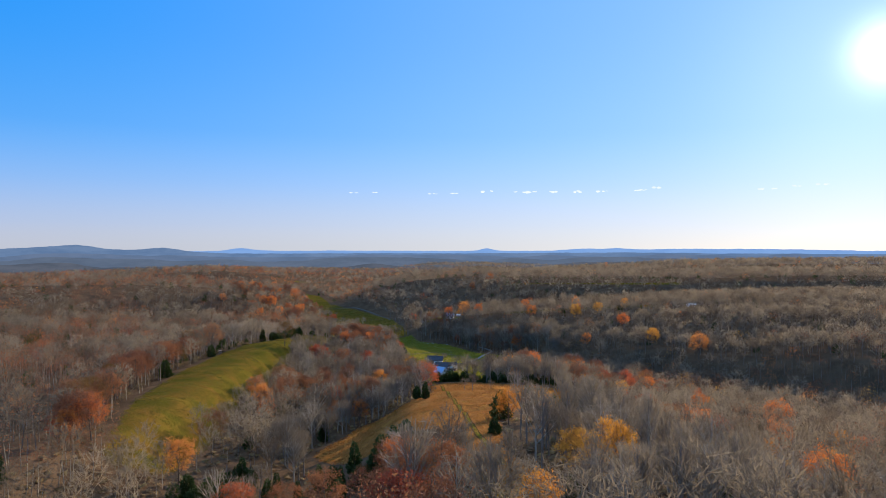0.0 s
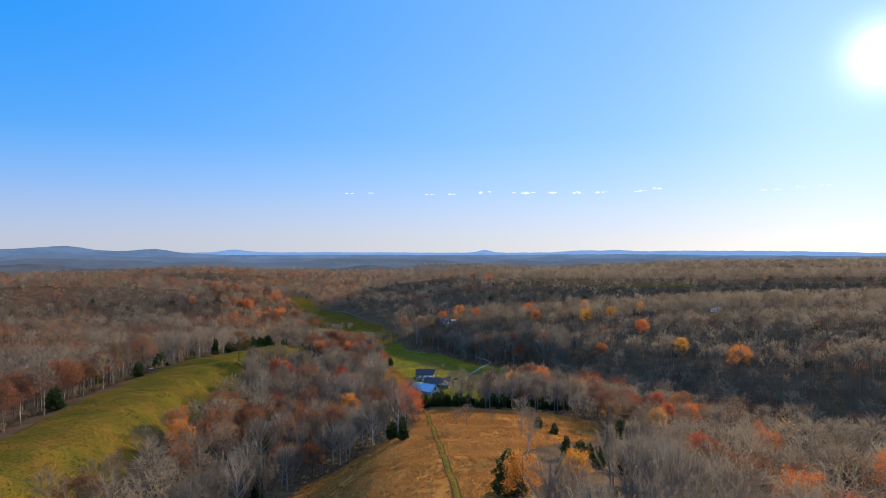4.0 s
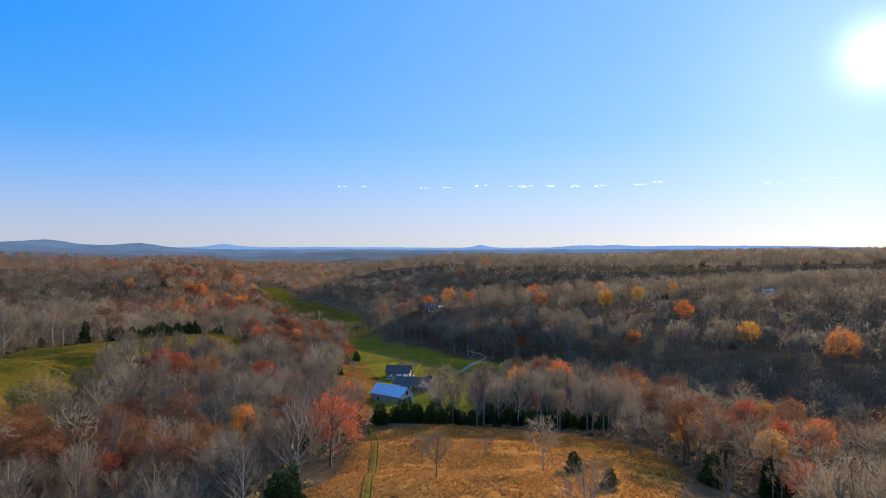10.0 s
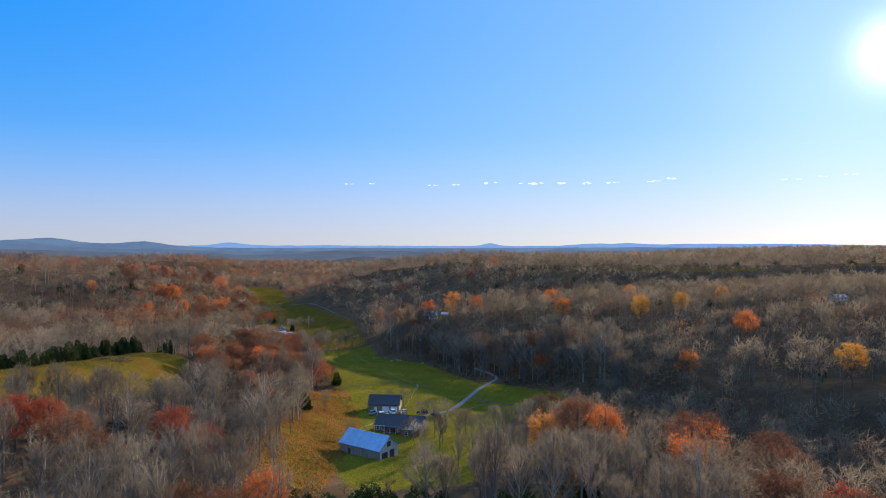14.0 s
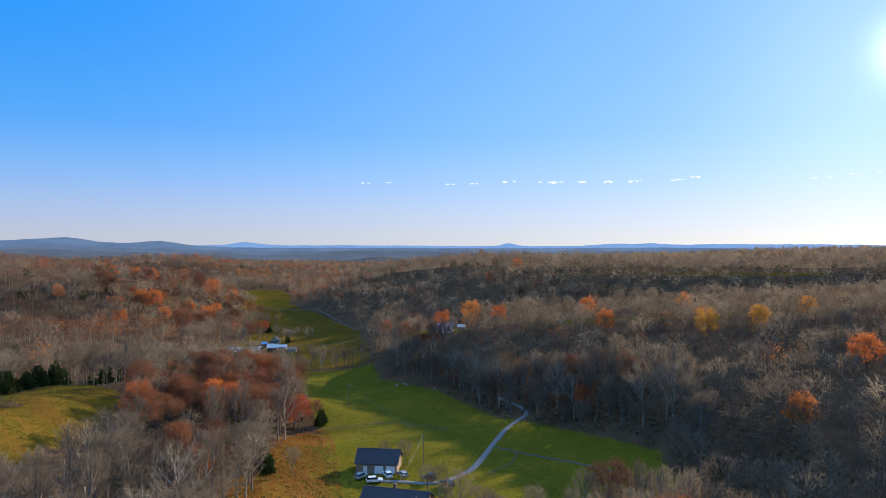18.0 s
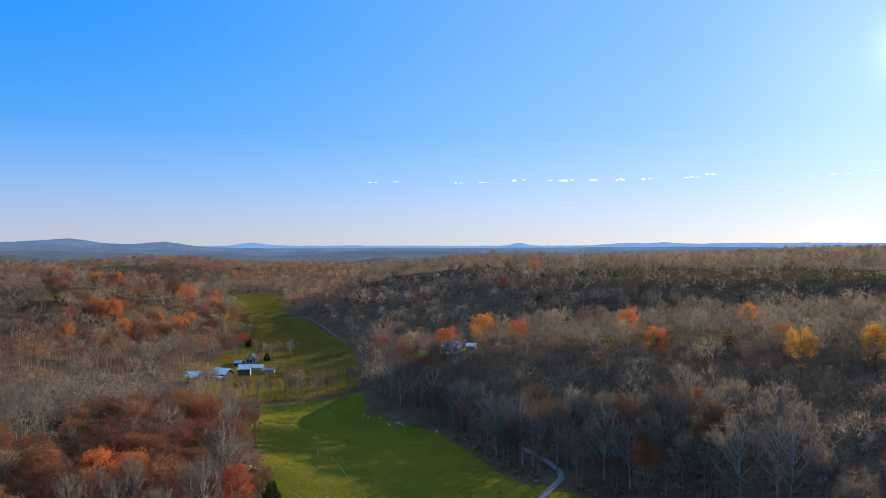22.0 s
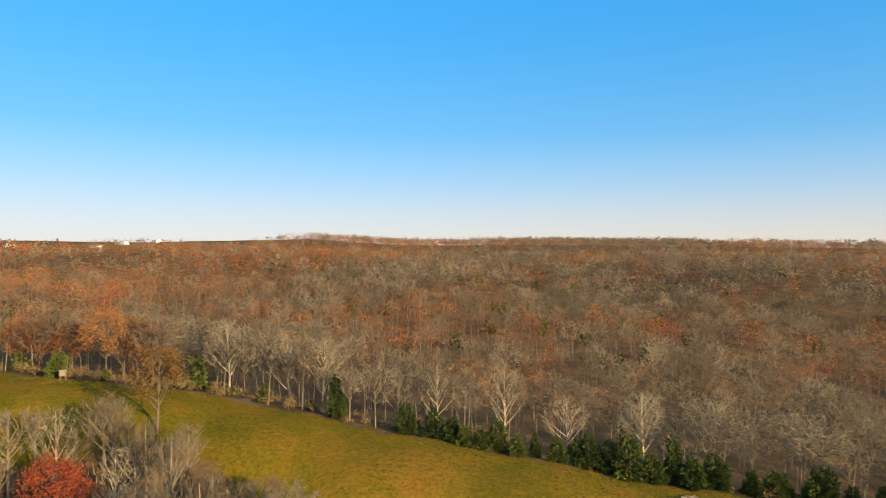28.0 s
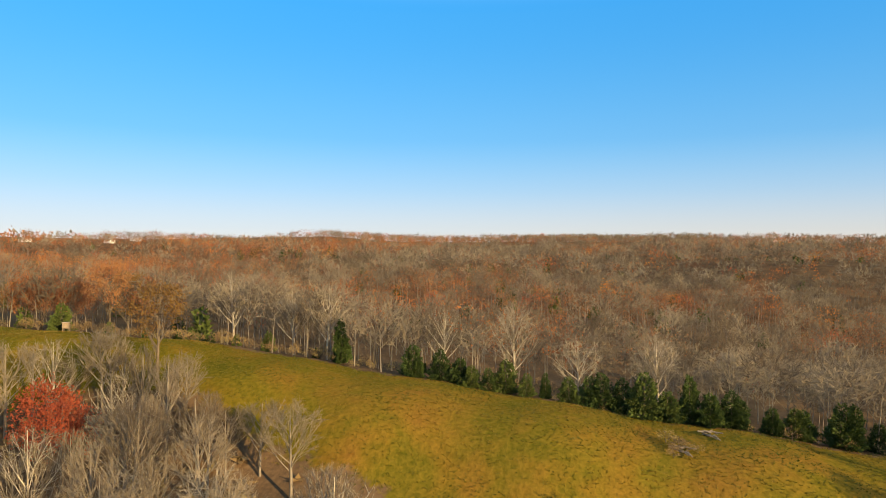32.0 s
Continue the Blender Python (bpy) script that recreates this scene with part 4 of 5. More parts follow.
# ---- stones by the creek, and a brush pile ----
def boulder(x, y, size, seed):
    bm = bmesh.new()
    bmesh.ops.create_icosphere(bm, subdivisions=2, radius=size)
    for v in bm.verts:
        v.co += noise.noise_vector(v.co * 1.4 / size + Vector((seed, 0, 0))) * size * 0.35
        v.co.z *= 0.62
    ob = part("boulder", bm, ROCK)
    ob.matrix_basis = pose(x, y, float(height(x, y)) + size * 0.25, 0, 0, seed * 40)
    return tagged(ob, "pale boulder lying at the edge of the pasture", "boulder", "pale boulders by the creek")


stone = random.Random(8)
for bx, by, n in ((-26, 706, 6), (-12, 694, 5), (0, 683, 4), (-140, 921, 3), (-52, 800, 4)):
    for k in range(n):
        boulder(bx + stone.uniform(-5, 5), by + stone.uniform(-3, 3), stone.uniform(0.3, 0.75), k + bx)


def brush_pile(x, y):
    ob = thing("brush_pile", x, y, 0, "pile of grey cut logs and brush in the hay field", "brush pile")
    rng = random.Random(4)
    for k in range(18):
        a, l = rng.uniform(0, 3.1), rng.uniform(0.6, 1.4)
        c = Vector((rng.uniform(-2.4, 2.4), rng.uniform(-1.2, 1.2), rng.uniform(0.15, 0.7)))
        d = Vector((math.cos(a), math.sin(a), rng.uniform(-0.15, 0.15))) * l
        part("log", rod(c - d, c + d, rng.uniform(0.05, 0.13), sides=6), rng.choice((POST_WOOD, DARK_BARK, BARK)), ob)


brush_pile(-104, 522)
brush_pile(-113, 527)


# ---- trees ----
def tube(verts, faces, p, q, r0, r1, sides):
    p, q = np.array(p, float), np.array(q, float)
    d = (q - p) / (np.linalg.norm(q - p) + 1e-9)
    a = np.cross(d, (0.3, 0.9, 0.2))
    a /= np.linalg.norm(a)
    b = np.cross(d, a)
    base = len(verts)
    for c, r in ((p, r0), (q, r1)):
        for k in range(sides):
            t = k * math.tau / sides
            verts.append(c + r * (a * math.cos(t) + b * math.sin(t)))
    for k in range(sides):
        i, j = base + k, base + (k + 1) % sides
        faces.append((i, j, j + sides))
        faces.append((i, j + sides, i + sides))


def crown_frame(rng, tall, wide, bare, limbs, forks, dome=0):
    """The bends of the trunk, the limbs as curves out to a rounded crown, and the branches that fork from them."""
    mid = np.array((rng.uniform(-0.04, 0.04) * tall, rng.uniform(-0.04, 0.04) * tall, tall * (bare + (1 - bare) * 0.47)))
    half = np.array((wide * 0.5, wide * 0.5, tall * (1 - bare) * 0.53))
    waves = [(k, rng.uniform(0, 6.3), rng.uniform(0, 6.3)) for k in (2, 3, 5)]

    def hull(way):
        turn = math.atan2(way[1], way[0])
        lump = 0.9 + sum(0.085 * math.sin(k * turn + a) * math.cos(way[2] * 2.2 + b) for k, a, b in waves)
        flat = math.hypot(way[0], way[1])
        return mid + way * half * lump * (1.0 + 0.12 * way[2] * flat)

    bend = [np.array((0, 0, -0.03 * tall)), np.array((mid[0] * 0.35, mid[1] * 0.35, tall * bare)), np.array((mid[0], mid[1], tall * (bare + 0.3))), np.array((mid[0] * 1.3, mid[1] * 1.3, tall * 0.93))]

    def stem(z):
        for p, q in zip(bend, bend[1:]):
            if z <= q[2]:
                return p + (q - p) * ((z - p[2]) / (q[2] - p[2]))
        return bend[-1]

    arms, twigs = [], []
    for n in range(limbs):
        u = (n + rng.uniform(0.1, 0.9)) / limbs
        turn, rise = n * 2.4 + rng.uniform(-0.45, 0.45), radians(-16 + 84 * u)
        out = np.array((math.cos(turn) * math.cos(rise), math.sin(turn) * math.cos(rise), math.sin(rise)))
        tip = hull(out) - out * rng.uniform(0.0, 0.7)
        base = stem(tall * (bare * 0.8 + (0.66 - bare * 0.8) * u))
        gap = tip - base
        bow = base + gap * np.array((0.5, 0.5, 0.42 + 0.12 * u)) + np.array((rng.uniform(-0.3, 0.3), rng.uniform(-0.3, 0.3), 0))
        curve = [base * (1 - f) ** 2 + bow * 2 * f * (1 - f) + tip * f * f for f in (0, 0.35, 0.7, 1.0)]
        arms.append((curve, u))
        for k in range(forks):
            f = 0.3 + 0.62 * (k + rng.random()) / forks
            start = base * (1 - f) ** 2 + bow * 2 * f * (1 - f) + tip * f * f
            way = out + np.array((rng.gauss(0, 0.42), rng.gauss(0, 0.42), rng.gauss(0.08, 0.3)))
            way /= np.linalg.norm(way)
            end = start + (hull(way) - start) * rng.uniform(0.75, 1.0)
            twigs.append((start, end))
    for k in range(dome):
        turn, up = k * 2.4 + rng.uniform(-0.3, 0.3), 1 - 1.35 * (k + rng.random()) / dome
        way = np.array((math.cos(turn) * math.sqrt(1 - up * up), math.sin(turn) * math.sqrt(1 - up * up), up))
        twigs.append((mid + (hull(way) - mid) * 0.66, hull(way)))
    return bend, arms, twigs


def skeleton_of(rng, tall, wide, bare, limbs, forks=5, sides=6):
    """Trunk, limbs and branches as one mesh, and the outer branches on which twigs or leaves sit."""
    bend, arms, twigs = crown_frame(rng, tall, wide, bare, limbs, forks)
    verts, faces = [], []
    r = tall * 0.013 + 0.06
    for k in range(3):
        tube(verts, faces, bend[k], bend[k + 1], r * (1 - 0.3 * k), r * (0.7 - 0.3 * k) + 0.02, sides)
    for curve, u in arms:
        lr = r * 0.4 * (1.15 - 0.5 * u)
        for k in range(3):
            tube(verts, faces, curve[k], curve[k + 1], lr * (1 - 0.3 * k), lr * (0.7 - 0.3 * k) + 0.008, 4 if k == 0 else 3)
    for p, q in twigs:
        tube(verts, faces, p, q, 0.034, 0.01, 3)
    return np.array(verts), np.array(faces), twigs + [(c[2], c[3]) for c, _ in arms]


def twig_cloud(rng, spots, count, length, wide, spread=0.42):
    """Fine tapering twigs that follow the branches outwards and up."""
    g = np.random.default_rng(rng.randrange(1 << 30))
    a = np.array([s[0] for s in spots])
    b = np.array([s[1] for s in spots])
    long = np.linalg.norm(b - a, axis=1)
    i = g.choice(len(spots), count, p=long / long.sum())
    f = g.uniform(0.12, 1.0, (count, 1))
    root = a[i] + (b[i] - a[i]) * f
    way = (b[i] - a[i]) / (long[i, None] + 1e-6) + g.normal(0, spread, (count, 3)) + (0, 0, 0.16)
    way /= np.linalg.norm(way, axis=1)[:, None]
    tip = root + way * (length * g.uniform(0.5, 1.25, (count, 1)) * (1.25 - 0.5 * f))
    side = np.cross(way, g.normal(0, 1, (count, 3)))
    side *= wide * 0.5 / (np.linalg.norm(side, axis=1)[:, None] + 1e-6)
    return np.stack([root - side, root + side, tip], 1).reshape(-1, 3), np.arange(count * 3).reshape(-1, 3)


def leaf_cloud(rng, spots, count, size, loose):
    """Leaves in bunches along the outer branches."""
    g = np.random.default_rng(rng.randrange(1 << 30))
    b = np.array([s[0] + (s[1] - s[0]) * u for s in spots for u in (0.35, 0.6, 0.8, 0.95, 1.0)])
    b = b[g.random(len(b)) < 0.85]
    i = g.integers(0, len(b), count)
    c = b[i] + g.normal(0, loose, (count, 3)) * (1, 1, 0.7)
    u, v = g.normal(0, 1, (count, 3)), g.normal(0, 1, (count, 3))
    u *= size * g.uniform(0.6, 1.2, (count, 1)) / np.linalg.norm(u, axis=1)[:, None]
    v *= size * g.uniform(0.5, 1.0, (count, 1)) / np.linalg.norm(v, axis=1)[:, None]
    return np.stack([c - u * 0.5, c + u * 0.5, c + v], 1).reshape(-1, 3), np.arange(count * 3).reshape(-1, 3)


def cone_cloud(rng, tall, wide, count, size):
    """The dense crown of a cedar, round-shouldered and ragged."""
    g = np.random.default_rng(rng.randrange(1 << 30))
    f = 1 - np.sqrt(g.random(count))
    t = g.random(count) * math.tau
    lump = 0.8 + 0.2 * np.sin(t * 3 + f * 9 + rng.random() * 6) + 0.16 * np.sin(t * 5 - f * 17) + 0.1 * np.sin(t * 2 + f * 31)
    r = wide * 0.5 * (1 - f) ** 0.5 * lump * np.minimum(1, f * 6 + 0.6) * g.uniform(0.68, 1.06, count)
    c = np.stack([r * np.cos(t) + 0.2 * np.sin(f * 7), r * np.sin(t), tall * (0.03 + 0.94 * f)], -1)
    out = np.stack([np.cos(t), np.sin(t), np.full(count, 0.75)], -1) + g.normal(0, 0.4, (count, 3))
    out *= size * g.uniform(0.6, 1.4, (count, 1)) / np.linalg.norm(out, axis=1)[:, None]
    side = np.cross(out, g.normal(0, 1, (count, 3)))
    side *= size * 0.42 / (np.linalg.norm(side, axis=1)[:, None] + 1e-6)
    return np.stack([c - side, c + side, c + out], 1).reshape(-1, 3), np.arange(count * 3).reshape(-1, 3)


TREES = {}
LABELS = {
    "bare_tree": ("bare grey-brown deciduous tree with fine twigs", "tree"),
    "slim_tree": ("slender bare tree with upright grey-brown twigs", "tree"),
    "pale_tree": ("bare tree with pale bark and spreading limbs", "tree"),
    "russet_tree": ("oak tree with russet brown autumn leaves", "tree"),
    "orange_tree": ("tree with bright orange autumn leaves", "tree"),
    "red_tree": ("tree with deep red autumn leaves", "tree"),
    "yellow_tree": ("tree with golden yellow autumn leaves", "tree"),
    "olive_tree": ("tree with olive brown autumn leaves", "tree"),
    "cedar_tree": ("dark green pointed cedar tree", "cedar"),
    "shrub": ("low brown shrub at the edge of the field", "shrub"),
}


def tree_thing(name, trunk, crown, bark, leaf):
    ob = tagged(new(name), LABELS[name][0], LABELS[name][1], name.replace("_", " ") + "s of the wood")
    sheet("trunk", *trunk, bark, ob)
    sheet("crown", *crown, leaf, ob)
    return ob


def make_kind(name, count, tall, wide, bare, limbs, crown, bark, leaf, forks=5):
    TREES[name] = []
    for k in range(count):
        rng = random.Random(name + str(k))
        h, w = tall * rng.uniform(0.88, 1.1), wide * rng.uniform(0.82, 1.15)
        v, f, spots = skeleton_of(rng, h, w, bare * rng.uniform(0.8, 1.25), limbs, forks)
        TREES[name].append(tree_thing(name, (v, f), crown(rng, spots, h, w), bark, leaf))


make_kind("bare_tree", 7, 16.0, 10.0, 0.33, 13, lambda g, s, h, w: twig_cloud(g, s, 2200, 1.35, 0.043), BARK, LEAF["twig"], 7)
make_kind("slim_tree", 5, 17.0, 7.0, 0.42, 11, lambda g, s, h, w: twig_cloud(g, s, 1500, 1.3, 0.043, 0.34), BARK, LEAF["twig"])
make_kind("pale_tree", 4, 16.5, 11.5, 0.2, 14, lambda g, s, h, w: twig_cloud(g, s, 1600, 1.3, 0.04), PALE_BARK, LEAF["twig"], 7)
make_kind("russet_tree", 4, 15.0, 10.5, 0.2, 12, lambda g, s, h, w: leaf_cloud(g, s, 3400, 0.36, 0.62), DARK_BARK, LEAF["russet"])
make_kind("orange_tree", 3, 14.0, 10.0, 0.2, 12, lambda g, s, h, w: leaf_cloud(g, s, 3600, 0.36, 0.6), DARK_BARK, LEAF["orange"])
make_kind("red_tree", 3, 14.0, 10.0, 0.2, 12, lambda g, s, h, w: leaf_cloud(g, s, 3600, 0.36, 0.6), DARK_BARK, LEAF["red"])
make_kind("yellow_tree", 2, 14.0, 9.5, 0.2, 12, lambda g, s, h, w: leaf_cloud(g, s, 4200, 0.32, 0.6), DARK_BARK, LEAF["yellow"])
make_kind("olive_tree", 2, 14.5, 10.5, 0.2, 12, lambda g, s, h, w: leaf_cloud(g, s, 2600, 0.38, 0.65), DARK_BARK, LEAF["olive"])
make_kind("shrub", 3, 2.6, 3.2, 0.1, 6, lambda g, s, h, w: leaf_cloud(g, s, 200, 0.26, 0.3), DARK_BARK, LEAF["scrub"], 2)
TREES["cedar_tree"] = []
for k, (tall, wide) in enumerate(((9.5, 4.2), (7.6, 6.0), (8.2, 6.8), (6.2, 5.4))):
    rng = random.Random(k + 71)
    tv, tf = [], []
    tube(tv, tf, (0, 0, -0.4), (0, 0, tall * 0.8), 0.17, 0.04, 6)
    TREES["cedar_tree"].append(tree_thing("cedar_tree", (np.array(tv), np.array(tf)), cone_cloud(rng, tall, wide, 3000, 0.42), DARK_BARK, LEAF["cedar"]))
USED = {}


def plant(name, x, y, size=1.0, turn=None, variant=None, label=""):
    """Stands a tree of that kind on the ground; the first of each shape is used before it is copied."""
    rng = random.Random(int(x * 31 + y * 977))
    k = rng.randrange(len(TREES[name])) if variant is None else variant
    proto = TREES[name][k]
    m = pose(x, y, float(height(x, y)) - 0.1, 0, 0, rng.uniform(0, 360) if turn is None else turn)
    if (name, k) in USED:
        ob = copy_thing(proto, m)
    else:
        USED[name, k] = True
        ob = proto
        ob.matrix_basis = m
    ob.scale = (size * rng.uniform(0.92, 1.08), size * rng.uniform(0.92, 1.08), size)
    return tagged(ob, label)


# trees that stand out, by their place
MARKED = [("yellow_tree", 133, 657, 1.15), ("yellow_tree", 154, 651, 1.1), ("orange_tree", 181, 463, 1.1), ("yellow_tree", 161, 502, 1.1), ("red_tree", -51, 441, 1.05),
          ("red_tree", -83, 427, 1.0), ("red_tree", -80, 433, 0.95), ("olive_tree", -104, 430, 0.95), ("russet_tree", -64, 415, 1.05), ("yellow_tree", 22, 848, 1.1), ("russet_tree", 57, 515, 0.9),
          ("russet_tree", 58, 466, 1.25), ("orange_tree", 63, 455, 1.15), ("russet_tree", 90, 460, 1.2), ("russet_tree", 102, 431, 1.15), ("orange_tree", 80, 437, 1.0), ("yellow_tree", 132, 429, 0.95),
          ("russet_tree", 104, 442, 1.1), ("red_tree", 97, 401, 1.0), ("red_tree", 112, 400, 1.0), ("russet_tree", 121, 393, 1.0), ("red_tree", 94, 302, 1.0), ("red_tree", -9, 337, 1.1),
          ("russet_tree", -54, 369, 1.0), ("russet_tree", -26, 364, 1.0)]
MARKED += [("yellow_tree", 34, 130, 0.95), ("yellow_tree", 28, 137, 0.8), ("orange_tree", 135, 263, 1.0), ("yellow_tree", 125, 205, 0.9), ("orange_tree", 83, 141, 1.0), ("yellow_tree", 14, 98, 0.8),
           ("yellow_tree", 33, 216, 0.72), ("yellow_tree", 98, 358, 0.95), ("orange_tree", 94, 459, 1.0), ("orange_tree", 160, 580, 1.0), ("orange_tree", 95, 700, 1.0), ("orange_tree", 143, 690, 0.9),
           ("yellow_tree", 185, 668, 1.0), ("orange_tree", 6, 735, 1.0), ("orange_tree", 24, 742, 1.2), ("orange_tree", 40, 738, 1.0), ("bare_tree", 62, 520, 0.7), ("russet_tree", 50, 640, 0.8),
           ("orange_tree", 93, 745, 1.0), ("orange_tree", 150, 742, 1.0), ("red_tree", -37, 830, 1.0), ("orange_tree", -216, 950, 1.2), ("russet_tree", -225, 945, 1.2), ("orange_tree", -290, 1190, 1.2),
           ("russet_tree", -184, 810, 1.3), ("orange_tree", -224, 853, 1.2), ("orange_tree", 74, 1045, 1.1), ("orange_tree", 46, 1004, 1.0), ("red_tree", -150, 896, 0.8), ("russet_tree", -38, 598, 0.6)]
FIELD_TREES = [("bare_tree", 14, 312, 0.6), ("bare_tree", 11, 335, 0.5), ("bare_tree", 25, 342, 0.36), ("pale_tree", 36, 330, 0.7), ("bare_tree", 63, 360, 0.85), ("bare_tree", 71, 364, 0.8), ("pale_tree", 30, 268, 0.8),
               ("bare_tree", -5, 551, 0.5), ("bare_tree", 1, 551, 0.55), ("bare_tree", 10, 522, 0.6), ("bare_tree", 13, 521, 0.6), ("bare_tree", 19, 507, 0.75), ("bare_tree", 23, 503, 0.7), ("bare_tree", 26, 497, 0.7),
               ("bare_tree", -29, 532, 0.6), ("pale_tree", 14, 452, 0.7), ("russet_tree", 57, 518, 0.8), ("bare_tree", 50, 512, 0.8), ("bare_tree", 30, 487, 0.8), ("bare_tree", 36, 494, 0.8), ("slim_tree", 8, 497, 0.6), ("bare_tree", 12, 492, 0.6), ("slim_tree", 15, 500, 0.65), ("bare_tree", 18, 493, 0.62), ("slim_tree", 5, 494, 0.5),
               ("bare_tree", 11, 484, 0.6), ("slim_tree", 17, 480, 0.7), ("bare_tree", -14, 497, 0.45)]
CEDARS = [(-70, 181, 1), (-64, 185, 0.9), (-58, 190, 1), (-47, 182, 1), (-38, 181, 0.9), (19, 216, 1.2), (15, 190, 0.8), (-50, 273, 1), (-72, 242, 0.9), (-12, 303, 1), (-8, 296, 0.9), (78, 346, 1), (88, 360, 0.9), (97, 350, 1.1),
          (44, 262, 0.8), (-38, 534, 0.9), (-36, 531, 0.8), (-35, 596, 0.9), (-130, 306, 1.2), (-150, 906, 1.4), (-116, 846, 0.8), (-118, 782, 0.8)]


def rows_of(line, gap):
    pts = along([(*p, 0) for p in line], gap)
    return [(p[0], p[1]) for p in pts]


pick = random.Random(5)
for name, x, y, size in MARKED:
    plant(name, x, y, size * 1.15)
for name, x, y, size in FIELD_TREES:
    plant(name, x, y, size)
for k in range(18):
    plant(pick.choice(("bare_tree", "slim_tree")), pick.uniform(18, 52), pick.uniform(448, 500), pick.uniform(0.5, 0.8))
for k in range(7):
    plant("shrub", -104 + pick.uniform(-4, 4), 521 + pick.uniform(-3, 3), pick.uniform(0.5, 1.0))
for x, y, size in CEDARS:
    plant("cedar_tree", x, y, size)
plant("cedar_tree", -126, 457, 1.05, variant=0)
for x, y in rows_of([(-135, 392), (-133, 420), (-130, 448)], 8.0):
    plant("cedar_tree", x + pick.uniform(-3, 1), y + pick.uniform(-2, 2), pick.uniform(0.3, 0.6))
for k in range(64):
    plant("cedar_tree", pick.uniform(-76, -10), pick.uniform(165, 212), pick.uniform(0.6, 1.2))
for x, y in rows_of([(-4, 398), (20, 401), (45, 402), (66, 400)], 3.0) + rows_of([(2, 404), (30, 408), (56, 408)], 5.0):
    plant("cedar_tree", x + pick.uniform(-2, 2), y + pick.uniform(-3, 4), pick.uniform(0.6, 1.15), variant=pick.choice((1, 2, 3)))
for k in range(26):
    plant(pick.choice(("cedar_tree", "cedar_tree", "shrub")), pick.uniform(40, 92), pick.uniform(258, 345), pick.uniform(0.45, 0.85))
for x, y in rows_of([(-123, 472), (-122, 500), (-122, 520), (-125, 545), (-126, 580)], 3.3):
    plant("cedar_tree", x + pick.uniform(-2, 0.5), y + pick.uniform(-1.5, 1.5), pick.uniform(0.5, 1.0) if y < 505 else pick.uniform(0.7, 1.1))
for x, y, size in ((-132, 451, 1.0), (-136, 441, 0.95), (-131, 478, 0.9), (-133, 492, 1.0), (-137, 425, 1.05), (-130, 505, 0.9), (-134, 520, 0.95)):
    plant("pale_tree", x, y, size)
for x, y in rows_of([(-106, 190), (-126, 250), (-138, 320), (-141, 375)], 4.5):
    plant(pick.choice(("russet_tree", "russet_tree", "bare_tree", "olive_tree")), x - pick.uniform(0, 9), y + pick.uniform(-3, 3), pick.uniform(0.8, 1.15))
    plant("shrub", x + pick.uniform(0, 3), y + pick.uniform(-3, 3), pick.uniform(0.6, 1.4))
plant("russet_tree", -138, 389, 1.25)
plant("russet_tree", -147, 396, 1.2)
plant("olive_tree", -150, 384, 1.2)
for x, y in rows_of([(-6, 306), (-4, 345), (-6, 384)], 5.0):
    plant("shrub", x + pick.uniform(-1, 0.6), y + pick.uniform(-1.5, 1.5), pick.uniform(0.4, 0.8))
plant("cedar_tree", -134, 378, 1.0, variant=1)
for x, y in rows_of([(-133, 380), (-129, 430), (-124, 470), (-124, 520), (-127, 565)], 4.5):
    plant("shrub", x + pick.uniform(-1.5, 2), y + pick.uniform(-2, 2), pick.uniform(0.5, 1.1))
for x, y in rows_of([(-132, 335), (-135, 385), (-131, 430), (-126, 470), (-126, 520)], 2.2):
    plant("shrub", x + pick.uniform(-5, 0.5), y + pick.uniform(-2, 2), pick.uniform(0.5, 1.5))
for x, y in rows_of([(-26, 440), (-29, 500), (-36, 560), (-42, 600), (-58, 650)], 6.0):
    plant(pick.choice(("bare_tree", "slim_tree", "slim_tree", "pale_tree")), x - 5 + pick.uniform(-5, 2), y + pick.uniform(-3, 3), pick.uniform(0.85, 1.2))
for k in range(34):
    plant("shrub", pick.uniform(-28, 16), pick.uniform(406, 444), pick.uniform(0.7, 1.5))
for k in range(16):
    plant("cedar_tree", pick.uniform(-24, 14), pick.uniform(406, 428), pick.uniform(0.5, 0.8))
for x, y in rows_of([(-126, 712), (-98, 723), (-60, 737), (-40, 750)], 2.6):
    plant("shrub", x + pick.uniform(-1, 1), y + pick.uniform(-1, 1), pick.uniform(0.5, 0.9))
for x, y in rows_of([(-134, 712), (-98, 726), (-60, 740), (-40, 754)], 6.0):
    plant(pick.choice(("slim_tree", "slim_tree", "pale_tree")), x + pick.uniform(-2, 2), y + pick.uniform(-1, 5), pick.uniform(0.45, 0.8))
for x, y in rows_of([(-137, 920), (-100, 905), (-78, 886)], 4.0):
    plant("shrub", x + pick.uniform(-1, 1), y + pick.uniform(-1, 1), pick.uniform(0.5, 0.9))

for k in range(46):
    x, y = pick.uniform(-196, -150), pick.uniform(770, 960)
    if math.hypot(x + 124, y - 800) > 22:
        plant(pick.choice(("bare_tree", "bare_tree", "pale_tree", "russet_tree", "bare_tree")), x, y, pick.uniform(0.55, 1.0))
for k in range(14):
    plant(pick.choice(("bare_tree", "pale_tree")), pick.uniform(-150, -104), pick.uniform(842, 880), pick.uniform(0.5, 0.8))

